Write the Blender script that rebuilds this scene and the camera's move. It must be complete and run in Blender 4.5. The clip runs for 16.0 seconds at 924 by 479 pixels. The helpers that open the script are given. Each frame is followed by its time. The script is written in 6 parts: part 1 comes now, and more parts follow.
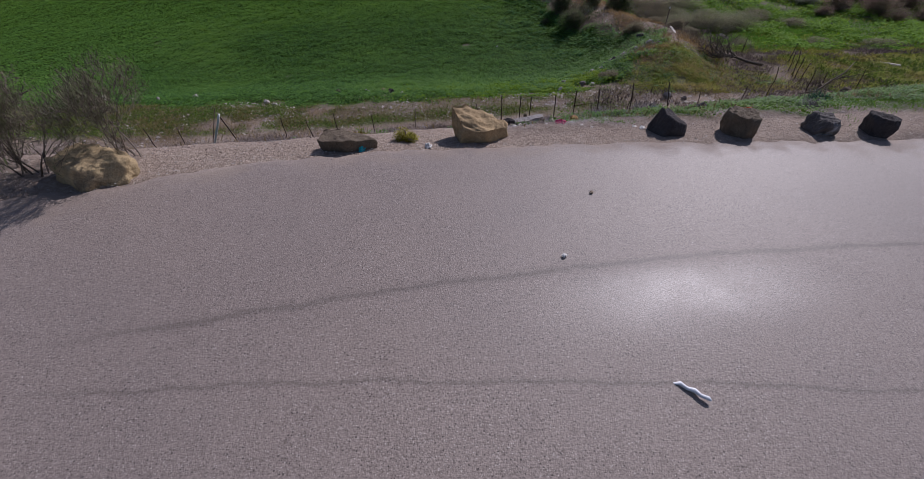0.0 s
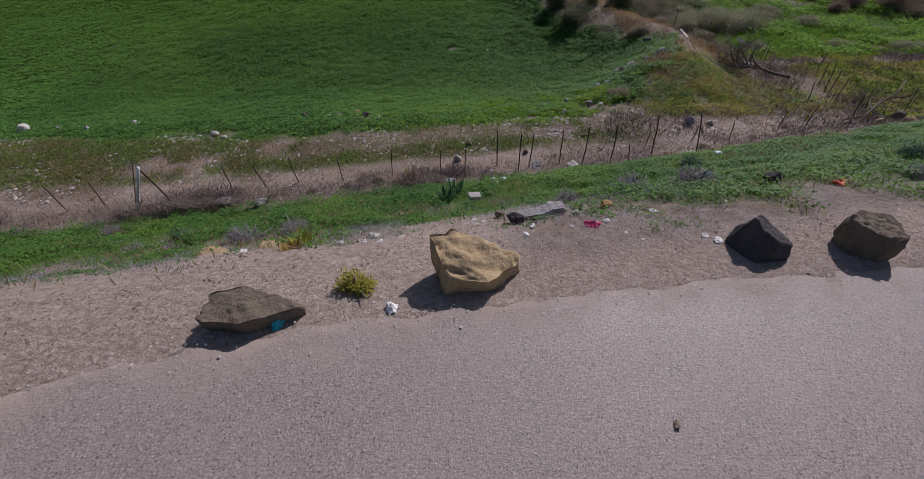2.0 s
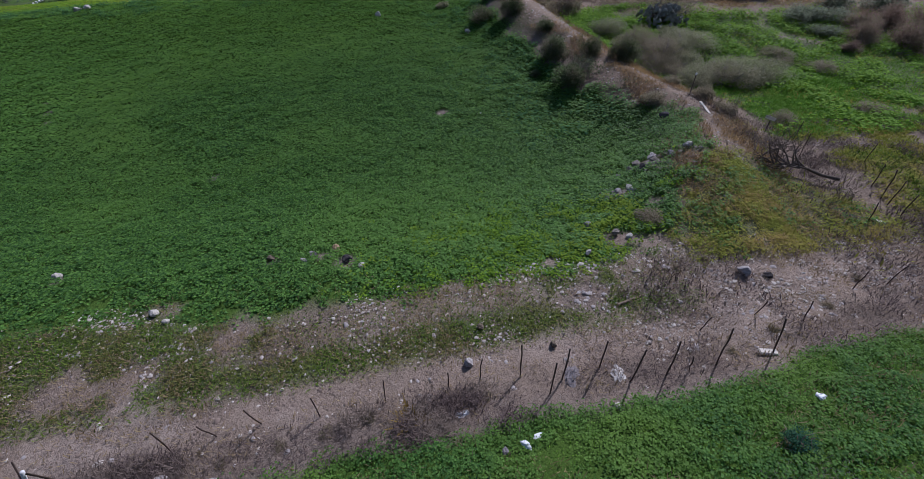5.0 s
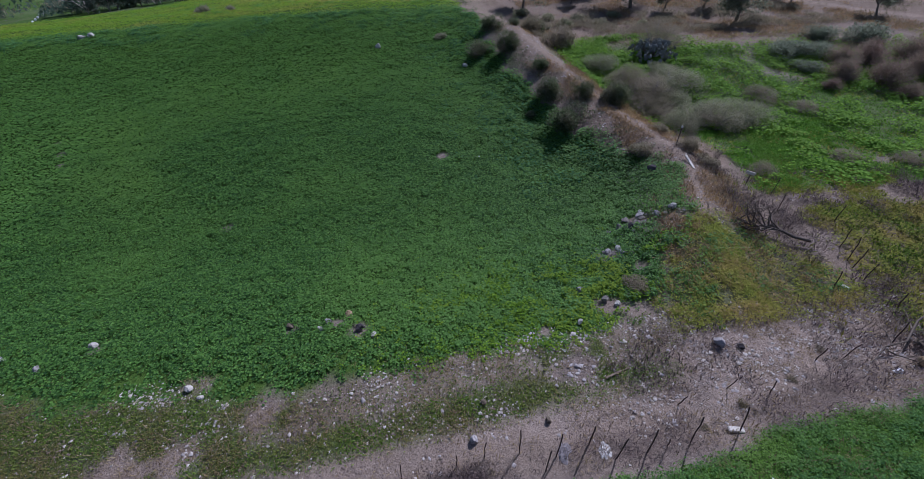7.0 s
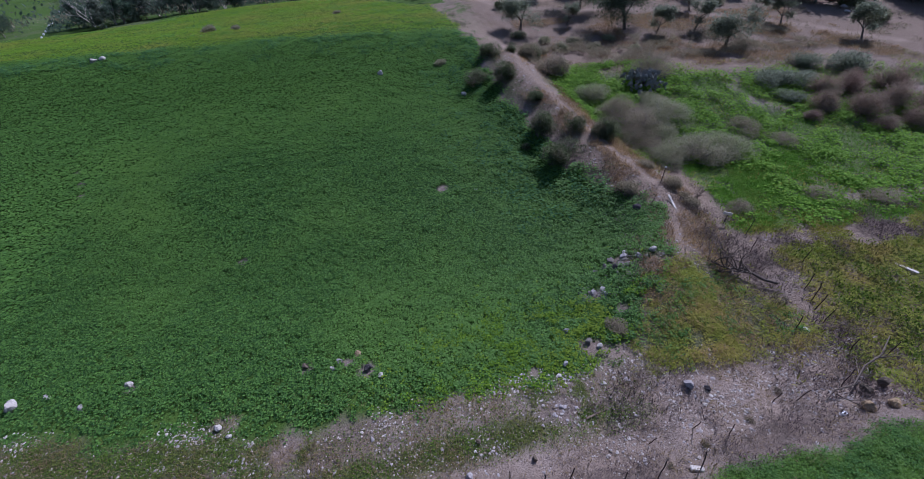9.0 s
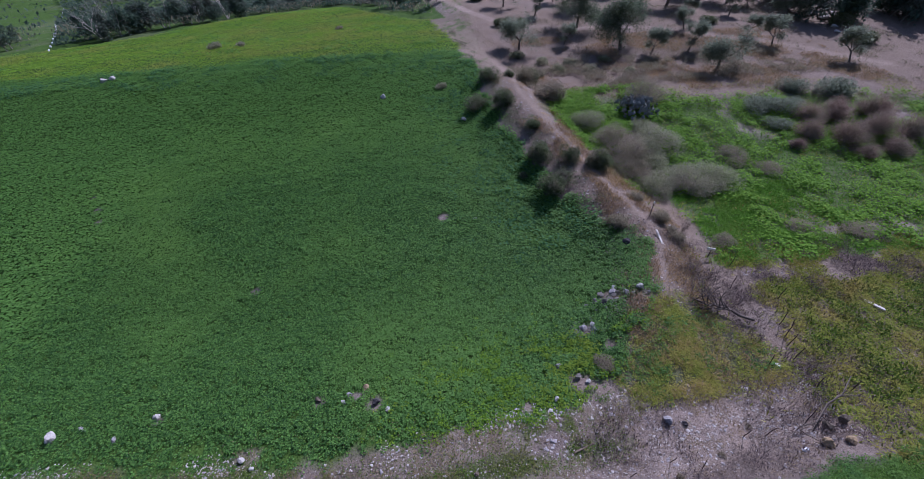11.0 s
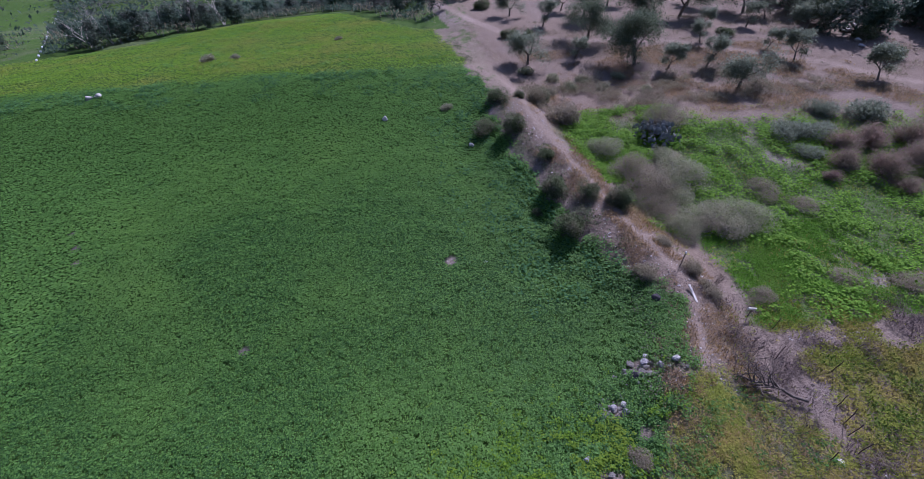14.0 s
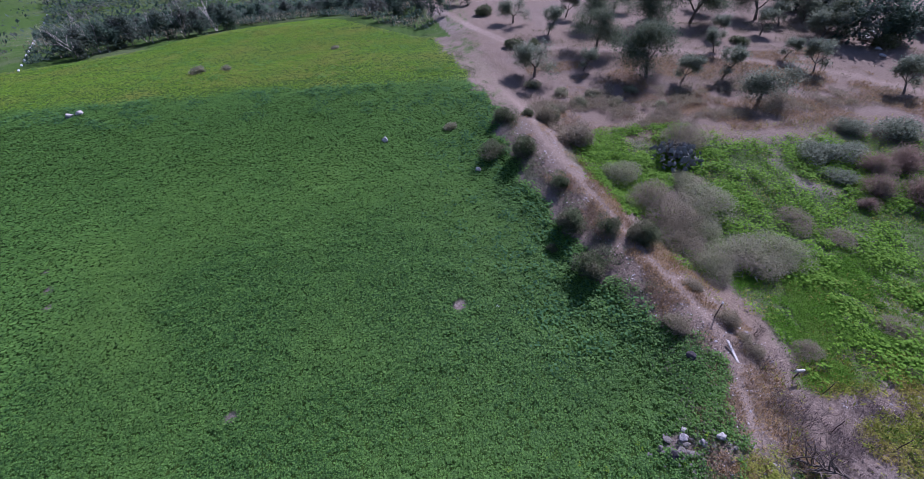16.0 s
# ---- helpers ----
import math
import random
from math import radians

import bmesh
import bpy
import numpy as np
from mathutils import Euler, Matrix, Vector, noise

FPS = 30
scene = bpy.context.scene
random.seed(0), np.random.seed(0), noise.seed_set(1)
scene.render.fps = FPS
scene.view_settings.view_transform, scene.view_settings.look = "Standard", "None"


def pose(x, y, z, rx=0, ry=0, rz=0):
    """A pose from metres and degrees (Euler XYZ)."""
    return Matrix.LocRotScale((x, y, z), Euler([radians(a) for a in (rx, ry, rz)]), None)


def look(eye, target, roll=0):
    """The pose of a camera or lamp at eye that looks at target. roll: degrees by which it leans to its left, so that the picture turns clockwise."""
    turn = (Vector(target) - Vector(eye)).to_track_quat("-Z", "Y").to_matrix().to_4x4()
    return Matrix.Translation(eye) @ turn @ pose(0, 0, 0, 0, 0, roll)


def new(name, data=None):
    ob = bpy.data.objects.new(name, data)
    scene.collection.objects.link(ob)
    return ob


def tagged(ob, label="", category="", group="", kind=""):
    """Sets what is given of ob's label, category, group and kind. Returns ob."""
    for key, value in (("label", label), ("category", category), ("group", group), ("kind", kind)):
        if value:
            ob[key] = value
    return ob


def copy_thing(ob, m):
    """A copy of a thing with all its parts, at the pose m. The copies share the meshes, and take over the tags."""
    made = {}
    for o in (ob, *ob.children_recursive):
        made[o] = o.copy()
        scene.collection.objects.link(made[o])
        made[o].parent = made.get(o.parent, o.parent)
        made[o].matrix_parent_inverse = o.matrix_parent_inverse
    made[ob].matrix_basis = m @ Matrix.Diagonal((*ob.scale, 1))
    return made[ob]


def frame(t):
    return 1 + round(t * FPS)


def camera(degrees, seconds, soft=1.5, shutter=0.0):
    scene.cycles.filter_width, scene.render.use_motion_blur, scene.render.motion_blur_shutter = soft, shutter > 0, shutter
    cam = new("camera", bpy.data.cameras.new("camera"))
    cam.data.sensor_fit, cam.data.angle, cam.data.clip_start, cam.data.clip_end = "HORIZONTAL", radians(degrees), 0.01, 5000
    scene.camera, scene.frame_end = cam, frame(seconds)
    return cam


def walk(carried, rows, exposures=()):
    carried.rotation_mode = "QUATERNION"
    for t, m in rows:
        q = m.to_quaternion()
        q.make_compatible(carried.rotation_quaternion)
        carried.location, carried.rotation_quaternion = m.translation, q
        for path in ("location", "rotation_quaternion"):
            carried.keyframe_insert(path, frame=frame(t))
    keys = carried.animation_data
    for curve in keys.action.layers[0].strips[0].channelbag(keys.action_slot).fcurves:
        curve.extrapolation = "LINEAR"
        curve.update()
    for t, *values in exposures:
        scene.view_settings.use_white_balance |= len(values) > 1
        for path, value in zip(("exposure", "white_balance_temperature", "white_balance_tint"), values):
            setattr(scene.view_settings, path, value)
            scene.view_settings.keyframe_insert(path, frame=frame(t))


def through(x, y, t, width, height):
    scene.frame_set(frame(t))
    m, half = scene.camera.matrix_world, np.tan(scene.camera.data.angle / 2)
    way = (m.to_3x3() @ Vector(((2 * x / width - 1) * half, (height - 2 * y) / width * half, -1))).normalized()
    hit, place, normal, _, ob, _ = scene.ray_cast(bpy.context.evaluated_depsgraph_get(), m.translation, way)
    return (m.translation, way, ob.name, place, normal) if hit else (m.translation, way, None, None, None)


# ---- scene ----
SOFT = 0.6
EXPOSURES = ((0, -0.38, 5900, 21), (2.5, -0.22, 6000, 20), (5, -0.18, 5500, 20), (9, -0.04, 5130, 26), (12.5, 0.18, 5100, 32), (16, 0.38, 5120, 36))
cam = camera(95.77, 16.0, soft=SOFT)
# seconds, eye, yaw, pitch, roll
PATH = [
    (0.0, -0.000, 0.000, 2.358, 0.75, -36.99, -1.25),
    (0.5, 0.005, 0.495, 2.396, 0.27, -37.46, -1.22),
    (1.0, 0.020, 1.125, 2.439, -0.12, -37.84, -1.18),
    (1.5, 0.060, 2.002, 2.482, -0.51, -38.15, -1.27),
    (2.0, 0.063, 2.926, 2.525, -0.76, -38.31, -1.36),
    (2.5, 0.034, 4.133, 2.635, -1.09, -38.50, -1.43),
    (3.0, -0.011, 5.119, 2.868, -1.53, -38.67, -1.49),
    (3.5, -0.058, 6.026, 3.187, -1.95, -38.75, -1.62),
    (4.0, -0.105, 6.725, 3.582, -2.24, -38.89, -1.72),
    (4.5, -0.163, 7.300, 4.121, -2.70, -39.12, -1.85),
    (5.0, -0.189, 7.794, 4.717, -3.21, -39.32, -2.02),
    (7.5, -0.275, 8.363, 7.664, -3.86, -39.94, -2.01),
    (8.0, -0.225, 8.377, 8.231, -3.84, -40.04, -2.06),
    (8.5, -0.186, 8.367, 8.707, -3.83, -40.04, -2.05),
    (9.0, -0.134, 8.374, 9.266, -3.82, -40.16, -2.04),
    (11.5, -0.107, 8.698, 11.668, -3.97, -40.57, -1.77),
    (12.0, -0.174, 9.094, 11.828, -3.96, -40.60, -1.74),
    (12.5, -0.212, 9.593, 11.927, -3.96, -40.67, -1.72),
    (13.0, -0.245, 10.277, 11.985, -3.97, -40.72, -1.69),
    (13.5, -0.282, 10.990, 11.994, -3.98, -40.75, -1.63),
    (14.0, -0.320, 11.813, 11.970, -3.96, -40.74, -1.68),
    (14.5, -0.358, 12.608, 12.012, -4.00, -40.83, -1.73),
    (15.0, -0.417, 13.423, 12.108, -4.08, -40.87, -1.73),
    (15.5, -0.505, 14.117, 12.217, -4.19, -40.89, -1.73),
    (16.0, -0.615, 14.768, 12.314, -4.32, -40.93, -1.72),
]
walk(cam, [(t, pose(x, y, z, 90 + pitch, 0, yaw) @ pose(0, 0, 0, 0, 0, roll)) for t, x, y, z, yaw, pitch, roll in PATH], EXPOSURES)

# ---- sky and sun ----
SUN_SIDE, SUN_UP = 41.0, 43.0       # degrees to the right of straight ahead, and above the horizon
world = bpy.data.worlds.new("sky")
scene.world = world
world.use_nodes = True
wn = world.node_tree.nodes
sky = wn.new("ShaderNodeTexSky")
sky.sky_type, sky.sun_disc = "NISHITA", False
sky.sun_elevation, sky.sun_rotation = radians(SUN_UP), radians(SUN_SIDE)
world.node_tree.links.new(sky.outputs["Color"], wn["Background"].inputs["Color"])
wn["Background"].inputs["Strength"].default_value = 0.078
sun = new("sun", bpy.data.lights.new("sun", "SUN"))
sun.data.energy, sun.data.angle, sun.data.color = 4.35, radians(0.53), (1.0, 0.96, 0.90)
aim = Vector((math.sin(radians(SUN_SIDE)) * math.cos(radians(SUN_UP)), math.cos(radians(SUN_SIDE)) * math.cos(radians(SUN_UP)), math.sin(radians(SUN_UP))))
sun.matrix_world = look(aim * 200, (0, 0, 0))


# ---- materials ----
class Mat:
    """A short hand for node materials."""

    def __init__(self, name, rough=0.8, spec=0.3):
        self.m = bpy.data.materials.new(name)
        self.m.use_nodes = True
        self.t = self.m.node_tree
        self.b = self.t.nodes["Principled BSDF"]
        self.b.inputs["Roughness"].default_value = rough
        self.b.inputs["Specular IOR Level"].default_value = spec

    def node(self, kind, **sets):
        n = self.t.nodes.new(kind)
        for k, v in sets.items():
            if k in n.inputs:
                self.put(n.inputs[k], v)
        return n

    def put(self, socket, v):
        if isinstance(v, bpy.types.NodeSocket):
            self.t.links.new(v, socket)
        elif hasattr(v, "__len__") and len(v) == 3 and socket.type == "RGBA":
            socket.default_value = (*v, 1)
        else:
            socket.default_value = v

    def place(self):
        return self.node("ShaderNodeNewGeometry").outputs["Position"]

    def local(self):
        return self.node("ShaderNodeTexCoord").outputs["Object"]

    def noise(self, scale, detail=4.0, rough=0.55, where=None):
        n = self.node("ShaderNodeTexNoise", Scale=scale, Detail=detail, Roughness=rough, Vector=where or self.place())
        return n.outputs["Fac"]

    def cells(self, scale, where=None, out="Distance"):
        return self.node("ShaderNodeTexVoronoi", Scale=scale, Vector=where or self.place()).outputs[out]

    def ramp(self, fac, *stops):
        n = self.node("ShaderNodeValToRGB", Fac=fac)
        els = n.color_ramp.elements
        while len(els) < len(stops):
            els.new(0.5)
        for e, (p, c) in zip(els, stops):
            e.position, e.color = p, (*(c if hasattr(c, "__len__") else (c, c, c)), 1)
        return n.outputs["Color"]

    def mix(self, fac, a, b, kind="MIX"):
        n = self.t.nodes.new("ShaderNodeMix")
        n.data_type, n.blend_type = "RGBA", kind
        self.put(n.inputs[0], fac)
        self.put(n.inputs[6], a)
        self.put(n.inputs[7], b)
        return n.outputs[2]

    def math(self, op, a, b=0.0):
        n = self.t.nodes.new("ShaderNodeMath")
        n.operation = op
        self.put(n.inputs[0], a)
        self.put(n.inputs[1], b)
        return n.outputs[0]

    def attr(self, name):
        n = self.t.nodes.new("ShaderNodeAttribute")
        n.attribute_name = name
        return n.outputs["Fac"]

    def island(self):
        return self.node("ShaderNodeNewGeometry").outputs["Random Per Island"]

    def chance(self):
        return self.node("ShaderNodeObjectInfo").outputs["Random"]

    def bump(self, height, strength=0.5, distance=0.02):
        n = self.node("ShaderNodeBump", Height=height, Strength=strength, Distance=distance)
        self.t.links.new(n.outputs["Normal"], self.b.inputs["Normal"])
        return self

    def base(self, colour):
        self.put(self.b.inputs["Base Color"], colour)
        return self

    def rough(self, v):
        self.put(self.b.inputs["Roughness"], v)
        return self


def mat_plain(name, colour, vary=0.25, scale=20, rough=0.8, bump=0.3, spec=0.3, dist=0.01):
    m = Mat(name, rough, spec)
    n = m.noise(scale, 6)
    n2 = m.noise(scale * 0.13, 3)
    lo, hi = [c * (1 - vary) for c in colour], [min(1, c * (1 + vary)) for c in colour]
    c = m.ramp(n, (0.3, lo), (0.7, hi))
    c = m.mix(0.5, c, m.ramp(n2, (0.3, lo), (0.7, hi)))
    m.base(c)
    m.bump(n, bump, dist)
    return m.m


def mat_leaf(name, dark, light, old=None, rough=0.75, through=0.4, patch=0.35, spec=0.08, glow=(1.0, 1.0, 1.0)):
    """Leaves: each its own shade, with patches over the plant and a little light coming through."""
    m = Mat(name, rough, spec)
    isl = m.island()
    c = m.mix(isl, dark, light)
    if old:
        c = m.mix(m.ramp(m.noise(patch, 3), (0.45, 0.0), (0.68, 1.0)), c, m.mix(isl, [v * 0.8 for v in old], old))
    m.base(c)
    tr = m.node("ShaderNodeBsdfTranslucent")
    m.put(tr.inputs["Color"], m.mix(1.0, c, glow, "MULTIPLY"))
    mx = m.node("ShaderNodeMixShader")
    mx.inputs[0].default_value = through
    m.t.links.new(m.b.outputs[0], mx.inputs[1])
    m.t.links.new(tr.outputs[0], mx.inputs[2])
    out = [n for n in m.t.nodes if n.type == "OUTPUT_MATERIAL"][0]
    m.t.links.new(mx.outputs[0], out.inputs["Surface"])
    return m.m


def soil_colour(m):
    """Stony soil: clods, stains, and pale and dark bits of stone at two sizes."""
    fine, mid, big = m.noise(26, 8, 0.68), m.noise(3.2, 6, 0.6), m.noise(0.45, 4)
    c = m.ramp(mid, (0.32, (0.125, 0.092, 0.078)), (0.52, (0.265, 0.203, 0.160)), (0.7, (0.430, 0.345, 0.280)))
    c = m.mix(0.5, c, m.ramp(fine, (0.3, (0.080, 0.056, 0.047)), (0.7, (0.37, 0.30, 0.25))))
    c = m.mix(m.ramp(big, (0.45, 0.0), (0.7, 0.55)), c, (0.145, 0.112, 0.102))
    c = m.mix(m.ramp(m.noise(7.5, 9, 0.72), (0.56, 0.0), (0.68, 0.6)), c, (0.110, 0.078, 0.066))
    c = m.mix(m.ramp(m.noise(110, 4, 0.7), (0.56, 0.0), (0.68, 0.7)), c, (0.48, 0.42, 0.375))
    for scale, low, high in ((48, 0.74, 0.80), (85, 0.66, 0.72)):
        near, tint = m.cells(scale), m.cells(scale, out="Color")
        spot = m.math("MULTIPLY", m.ramp(near, (0.20, 1.0), (0.32, 0.0)), m.ramp(tint, (low, 0.0), (high, 1.0)))
        c = m.mix(spot, c, m.mix(m.noise(scale * 0.4, 2), (0.16, 0.13, 0.12), (0.60, 0.55, 0.50)))
    return c


def mat_ground():
    m = Mat("earth", 0.95, 0.1)
    soil = soil_colour(m)
    dry = m.ramp(m.noise(9, 5), (0.30, (0.074, 0.050, 0.037)), (0.5, (0.163, 0.117, 0.084)), (0.68, (0.315, 0.240, 0.172)))
    soil = m.mix(m.math("MULTIPLY", m.attr("dry"), 0.7), soil, dry)
    soil = m.mix(m.math("MULTIPLY", m.attr("trail"), 0.8), soil, m.ramp(m.noise(7, 5), (0.3, (0.235, 0.180, 0.145)), (0.7, (0.410, 0.330, 0.272))))
    soil = m.mix(m.math("MULTIPLY", m.attr("pale"), 0.85), soil, m.ramp(m.noise(16, 12, 0.78), (0.28, (0.155, 0.110, 0.088)), (0.48, (0.345, 0.264, 0.210)), (0.66, (0.55, 0.45, 0.37))))
    soil = m.mix(m.math("MULTIPLY", m.attr("warm"), 0.8), soil, m.ramp(m.noise(12, 9, 0.7), (0.3, (0.098, 0.067, 0.047)), (0.52, (0.205, 0.148, 0.103)), (0.72, (0.365, 0.278, 0.203))))
    under = m.mix(m.noise(1.3, 4), (0.036, 0.072, 0.012), (0.085, 0.145, 0.024))
    m.base(m.mix(m.attr("green"), soil, under))
    m.bump(m.math("ADD", m.noise(17, 10, 0.75), m.math("MULTIPLY", m.noise(5, 6, 0.6), 1.0)), 0.95, 0.045)
    return m.m


def mat_road():
    m = Mat("chip_seal", 0.5, 0.5)
    mid, big, fine = m.noise(1.6, 5), m.noise(0.35, 4), m.noise(60, 6, 0.7)
    c = m.ramp(fine, (0.32, (0.122, 0.093, 0.080)), (0.5, (0.245, 0.196, 0.170)), (0.68, (0.390, 0.320, 0.280)))
    for scale, tone, low, high in ((70, (0.040, 0.031, 0.028), 0.66, 0.72), (105, (0.66, 0.60, 0.55), 0.76, 0.82), (46, (0.042, 0.033, 0.030), 0.74, 0.79), (60, (0.50, 0.44, 0.39), 0.86, 0.90)):
        near, tint = m.cells(scale), m.cells(scale, out="Color")
        spot = m.math("MULTIPLY", m.ramp(near, (0.22, 1.0), (0.36, 0.0)), m.ramp(tint, (low, 0.0), (high, 1.0)))
        c = m.mix(spot, c, tone)
    c = m.mix(m.ramp(mid, (0.35, 0.0), (0.7, 0.28)), c, (0.300, 0.240, 0.205))
    c = m.mix(m.ramp(big, (0.4, 0.0), (0.65, 0.3)), c, (0.190, 0.160, 0.150))
    xyz = m.node("ShaderNodeSeparateXYZ", Vector=m.place())
    px, py = xyz.outputs[0], xyz.outputs[1]
    for level, slope, bow, thin, deep in ((2.87, 0.225, -0.012, 0.030, 0.42), (1.88, 0.045, -0.008, 0.014, 0.40)):
        drift = m.math("MULTIPLY", m.math("SUBTRACT", m.noise(1.1, 6, 0.7), 0.5), 0.22)
        line = m.math("ADD", m.math("MULTIPLY", px, m.math("ADD", m.math("MULTIPLY", px, bow), slope)), level)
        gap = m.math("ABSOLUTE", m.math("ADD", m.math("SUBTRACT", py, line), drift))
        crack = m.math("MULTIPLY", m.ramp(m.math("DIVIDE", gap, thin * 4), (0.10, 1.0), (0.30, 0.35), (0.8, 0.0)), m.ramp(m.noise(2.3, 4), (0.3, 0.35), (0.55, deep)))
        crack = m.math("MULTIPLY", crack, m.ramp(m.math("ADD", m.math("MULTIPLY", px, 0.1), 0.5), (0.17, 0.0), (0.26, 1.0)))
        c = m.mix(crack, c, (0.075, 0.058, 0.050))
    c = m.mix(m.attr("dust"), c, m.mix(0.5, soil_colour(m), m.mix(m.noise(11, 8, 0.7), (0.215, 0.160, 0.125), (0.46, 0.37, 0.295))))
    m.base(c)
    # Sun glare put into the surface: a fixed patch made smoother and shinier.
    worn = m.math("MULTIPLY", m.attr("glare_gloss"), m.ramp(m.noise(3.5, 8, 0.7), (0.3, 0.7), (0.65, 1.0)))
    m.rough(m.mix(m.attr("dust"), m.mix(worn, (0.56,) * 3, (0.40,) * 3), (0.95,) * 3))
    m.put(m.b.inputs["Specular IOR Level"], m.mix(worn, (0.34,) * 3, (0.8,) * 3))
    m.bump(m.math("ADD", fine, m.math("MULTIPLY", m.cells(80), -0.5)), 0.5, 0.006)
    return m.m


def mat_rock(name, dark, light, scale=4.0, streak=None):
    m = Mat(name, 0.92, 0.15)
    w = m.local()
    n, f = m.noise(scale, 8, 0.62, w), m.noise(scale * 7, 6, 0.6, w)
    c = m.ramp(n, (0.3, dark), (0.68, light))
    c = m.mix(0.45, c, m.ramp(f, (0.3, dark), (0.72, light)))
    if streak:
        c = m.mix(m.ramp(m.noise(scale * 0.6, 5, 0.6, w), (0.57, 0.0), (0.64, 0.85)), c, streak)
    grain = m.noise(scale * 24, 5, 0.7, w)
    c = m.mix(0.2, c, m.ramp(grain, (0.34, [v * 0.55 for v in dark]), (0.62, [min(0.8, v * 1.25) for v in light])))
    pits = m.cells(scale * 3.5, w)
    m.base(m.mix(m.ramp(pits, (0.0, 0.7), (0.14, 0.0)), c, dark))
    m.bump(m.math("ADD", m.math("ADD", n, m.math("MULTIPLY", f, 0.5)), m.math("ADD", m.math("MULTIPLY", pits, 0.25), m.math("MULTIPLY", grain, 0.03))), 0.7, 0.05)
    return m.m


def mat_gravel(name, dark, light):
    m = Mat(name, 0.9, 0.15)
    m.base(m.mix(m.noise(90, 4), m.mix(m.island(), dark, light), light))
    return m.m


EARTH, ROAD = mat_ground(), mat_road()
GRAVEL_PALE = mat_gravel("pale_gravel", (0.26, 0.22, 0.19), (0.56, 0.50, 0.44))
GRAVEL_GREY = mat_gravel("grey_gravel", (0.16, 0.135, 0.125), (0.40, 0.36, 0.34))
ROCK_TAN = mat_rock("tan_rock", (0.20, 0.13, 0.07), (0.50, 0.37, 0.21), 3.0)
ROCK_DARK = mat_rock("dark_basalt", (0.026, 0.023, 0.024), (0.10, 0.087, 0.086), 5.0)
ROCK_BROWN = mat_rock("brown_rock", (0.07, 0.055, 0.04), (0.21, 0.165, 0.12), 4.0)
ROCK_PALE = mat_rock("pale_stone", (0.30, 0.265, 0.23), (0.62, 0.565, 0.50), 7.0)
ROCK_GREY = mat_rock("grey_stone", (0.20, 0.175, 0.165), (0.46, 0.42, 0.40), 7.0)
ROCK_MIXED = mat_rock("stained_rock", (0.19, 0.130, 0.070), (0.54, 0.41, 0.235), 2.2, (0.085, 0.072, 0.062))
ROCK_WHITE = mat_rock("white_painted_rock", (0.05, 0.045, 0.045), (0.17, 0.15, 0.14), 4.0, (0.42, 0.42, 0.44))
CONCRETE = mat_plain("old_concrete", (0.36, 0.33, 0.29), 0.3, 18, 0.9, 0.6)
RUST = mat_plain("rusty_steel", (0.075, 0.05, 0.04), 0.4, 30, 0.8, 0.4)
WHITE_PAINT = mat_plain("chalky_white_paint", (0.68, 0.67, 0.66), 0.18, 9, 0.6, 0.2)
WOOD_OLD = mat_plain("weathered_wood", (0.20, 0.15, 0.11), 0.4, 25, 0.9, 0.6)
BARK = mat_plain("grey_bark", (0.15, 0.12, 0.095), 0.4, 14, 0.95, 0.9, 0.1, 0.03)
BARK_PALE = mat_plain("pale_bark", (0.42, 0.37, 0.32), 0.35, 5, 0.9, 0.6, 0.1, 0.03)
TWIG = mat_plain("dry_twigs", (0.26, 0.20, 0.165), 0.35, 12, 0.9, 0.3, 0.1)
TWIG_GREY = mat_plain("grey_twigs", (0.22, 0.195, 0.195), 0.3, 12, 0.9, 0.3, 0.1)
PLASTIC_WHITE = mat_plain("white_plastic", (0.78, 0.78, 0.80), 0.12, 14, 0.45, 0.3)
PLASTIC_RED = mat_plain("red_plastic", (0.74, 0.055, 0.16), 0.2, 12, 0.4, 0.3)
PLASTIC_ORANGE = mat_plain("orange_red_plastic", (0.75, 0.10, 0.04), 0.2, 12, 0.4, 0.3)
PLASTIC_TEAL = mat_plain("teal_plastic", (0.02, 0.32, 0.36), 0.2, 12, 0.35, 0.3)
PAPER = mat_plain("dirty_paper", (0.66, 0.62, 0.58), 0.2, 10, 0.8, 0.3)
PLANK = mat_plain("pale_plank", (0.62, 0.56, 0.48), 0.2, 10, 0.8, 0.3)
ORANGE_ROCK = mat_rock("orange_stone", (0.26, 0.13, 0.05), (0.52, 0.30, 0.14), 6.0)
LEAF_FIELD = mat_leaf("mallow_leaves", (0.039, 0.100, 0.031), (0.180, 0.353, 0.073), (0.190, 0.350, 0.075), patch=0.10, through=0.46, rough=0.55, spec=0.13, glow=(1.2, 1.12, 0.36))
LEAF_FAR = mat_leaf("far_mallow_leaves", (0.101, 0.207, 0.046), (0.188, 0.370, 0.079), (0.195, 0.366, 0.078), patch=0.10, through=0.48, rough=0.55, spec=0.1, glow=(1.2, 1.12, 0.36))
LEAF_BRIGHT = mat_leaf("fresh_grass_leaves", (0.085, 0.200, 0.016), (0.180, 0.350, 0.030), (0.20, 0.33, 0.045), patch=0.4)
LEAF_BANK = mat_leaf("bank_leaves", (0.037, 0.103, 0.025), (0.134, 0.278, 0.058), (0.155, 0.278, 0.045), patch=0.6, rough=0.6, spec=0.14, glow=(1.25, 1.05, 0.4))
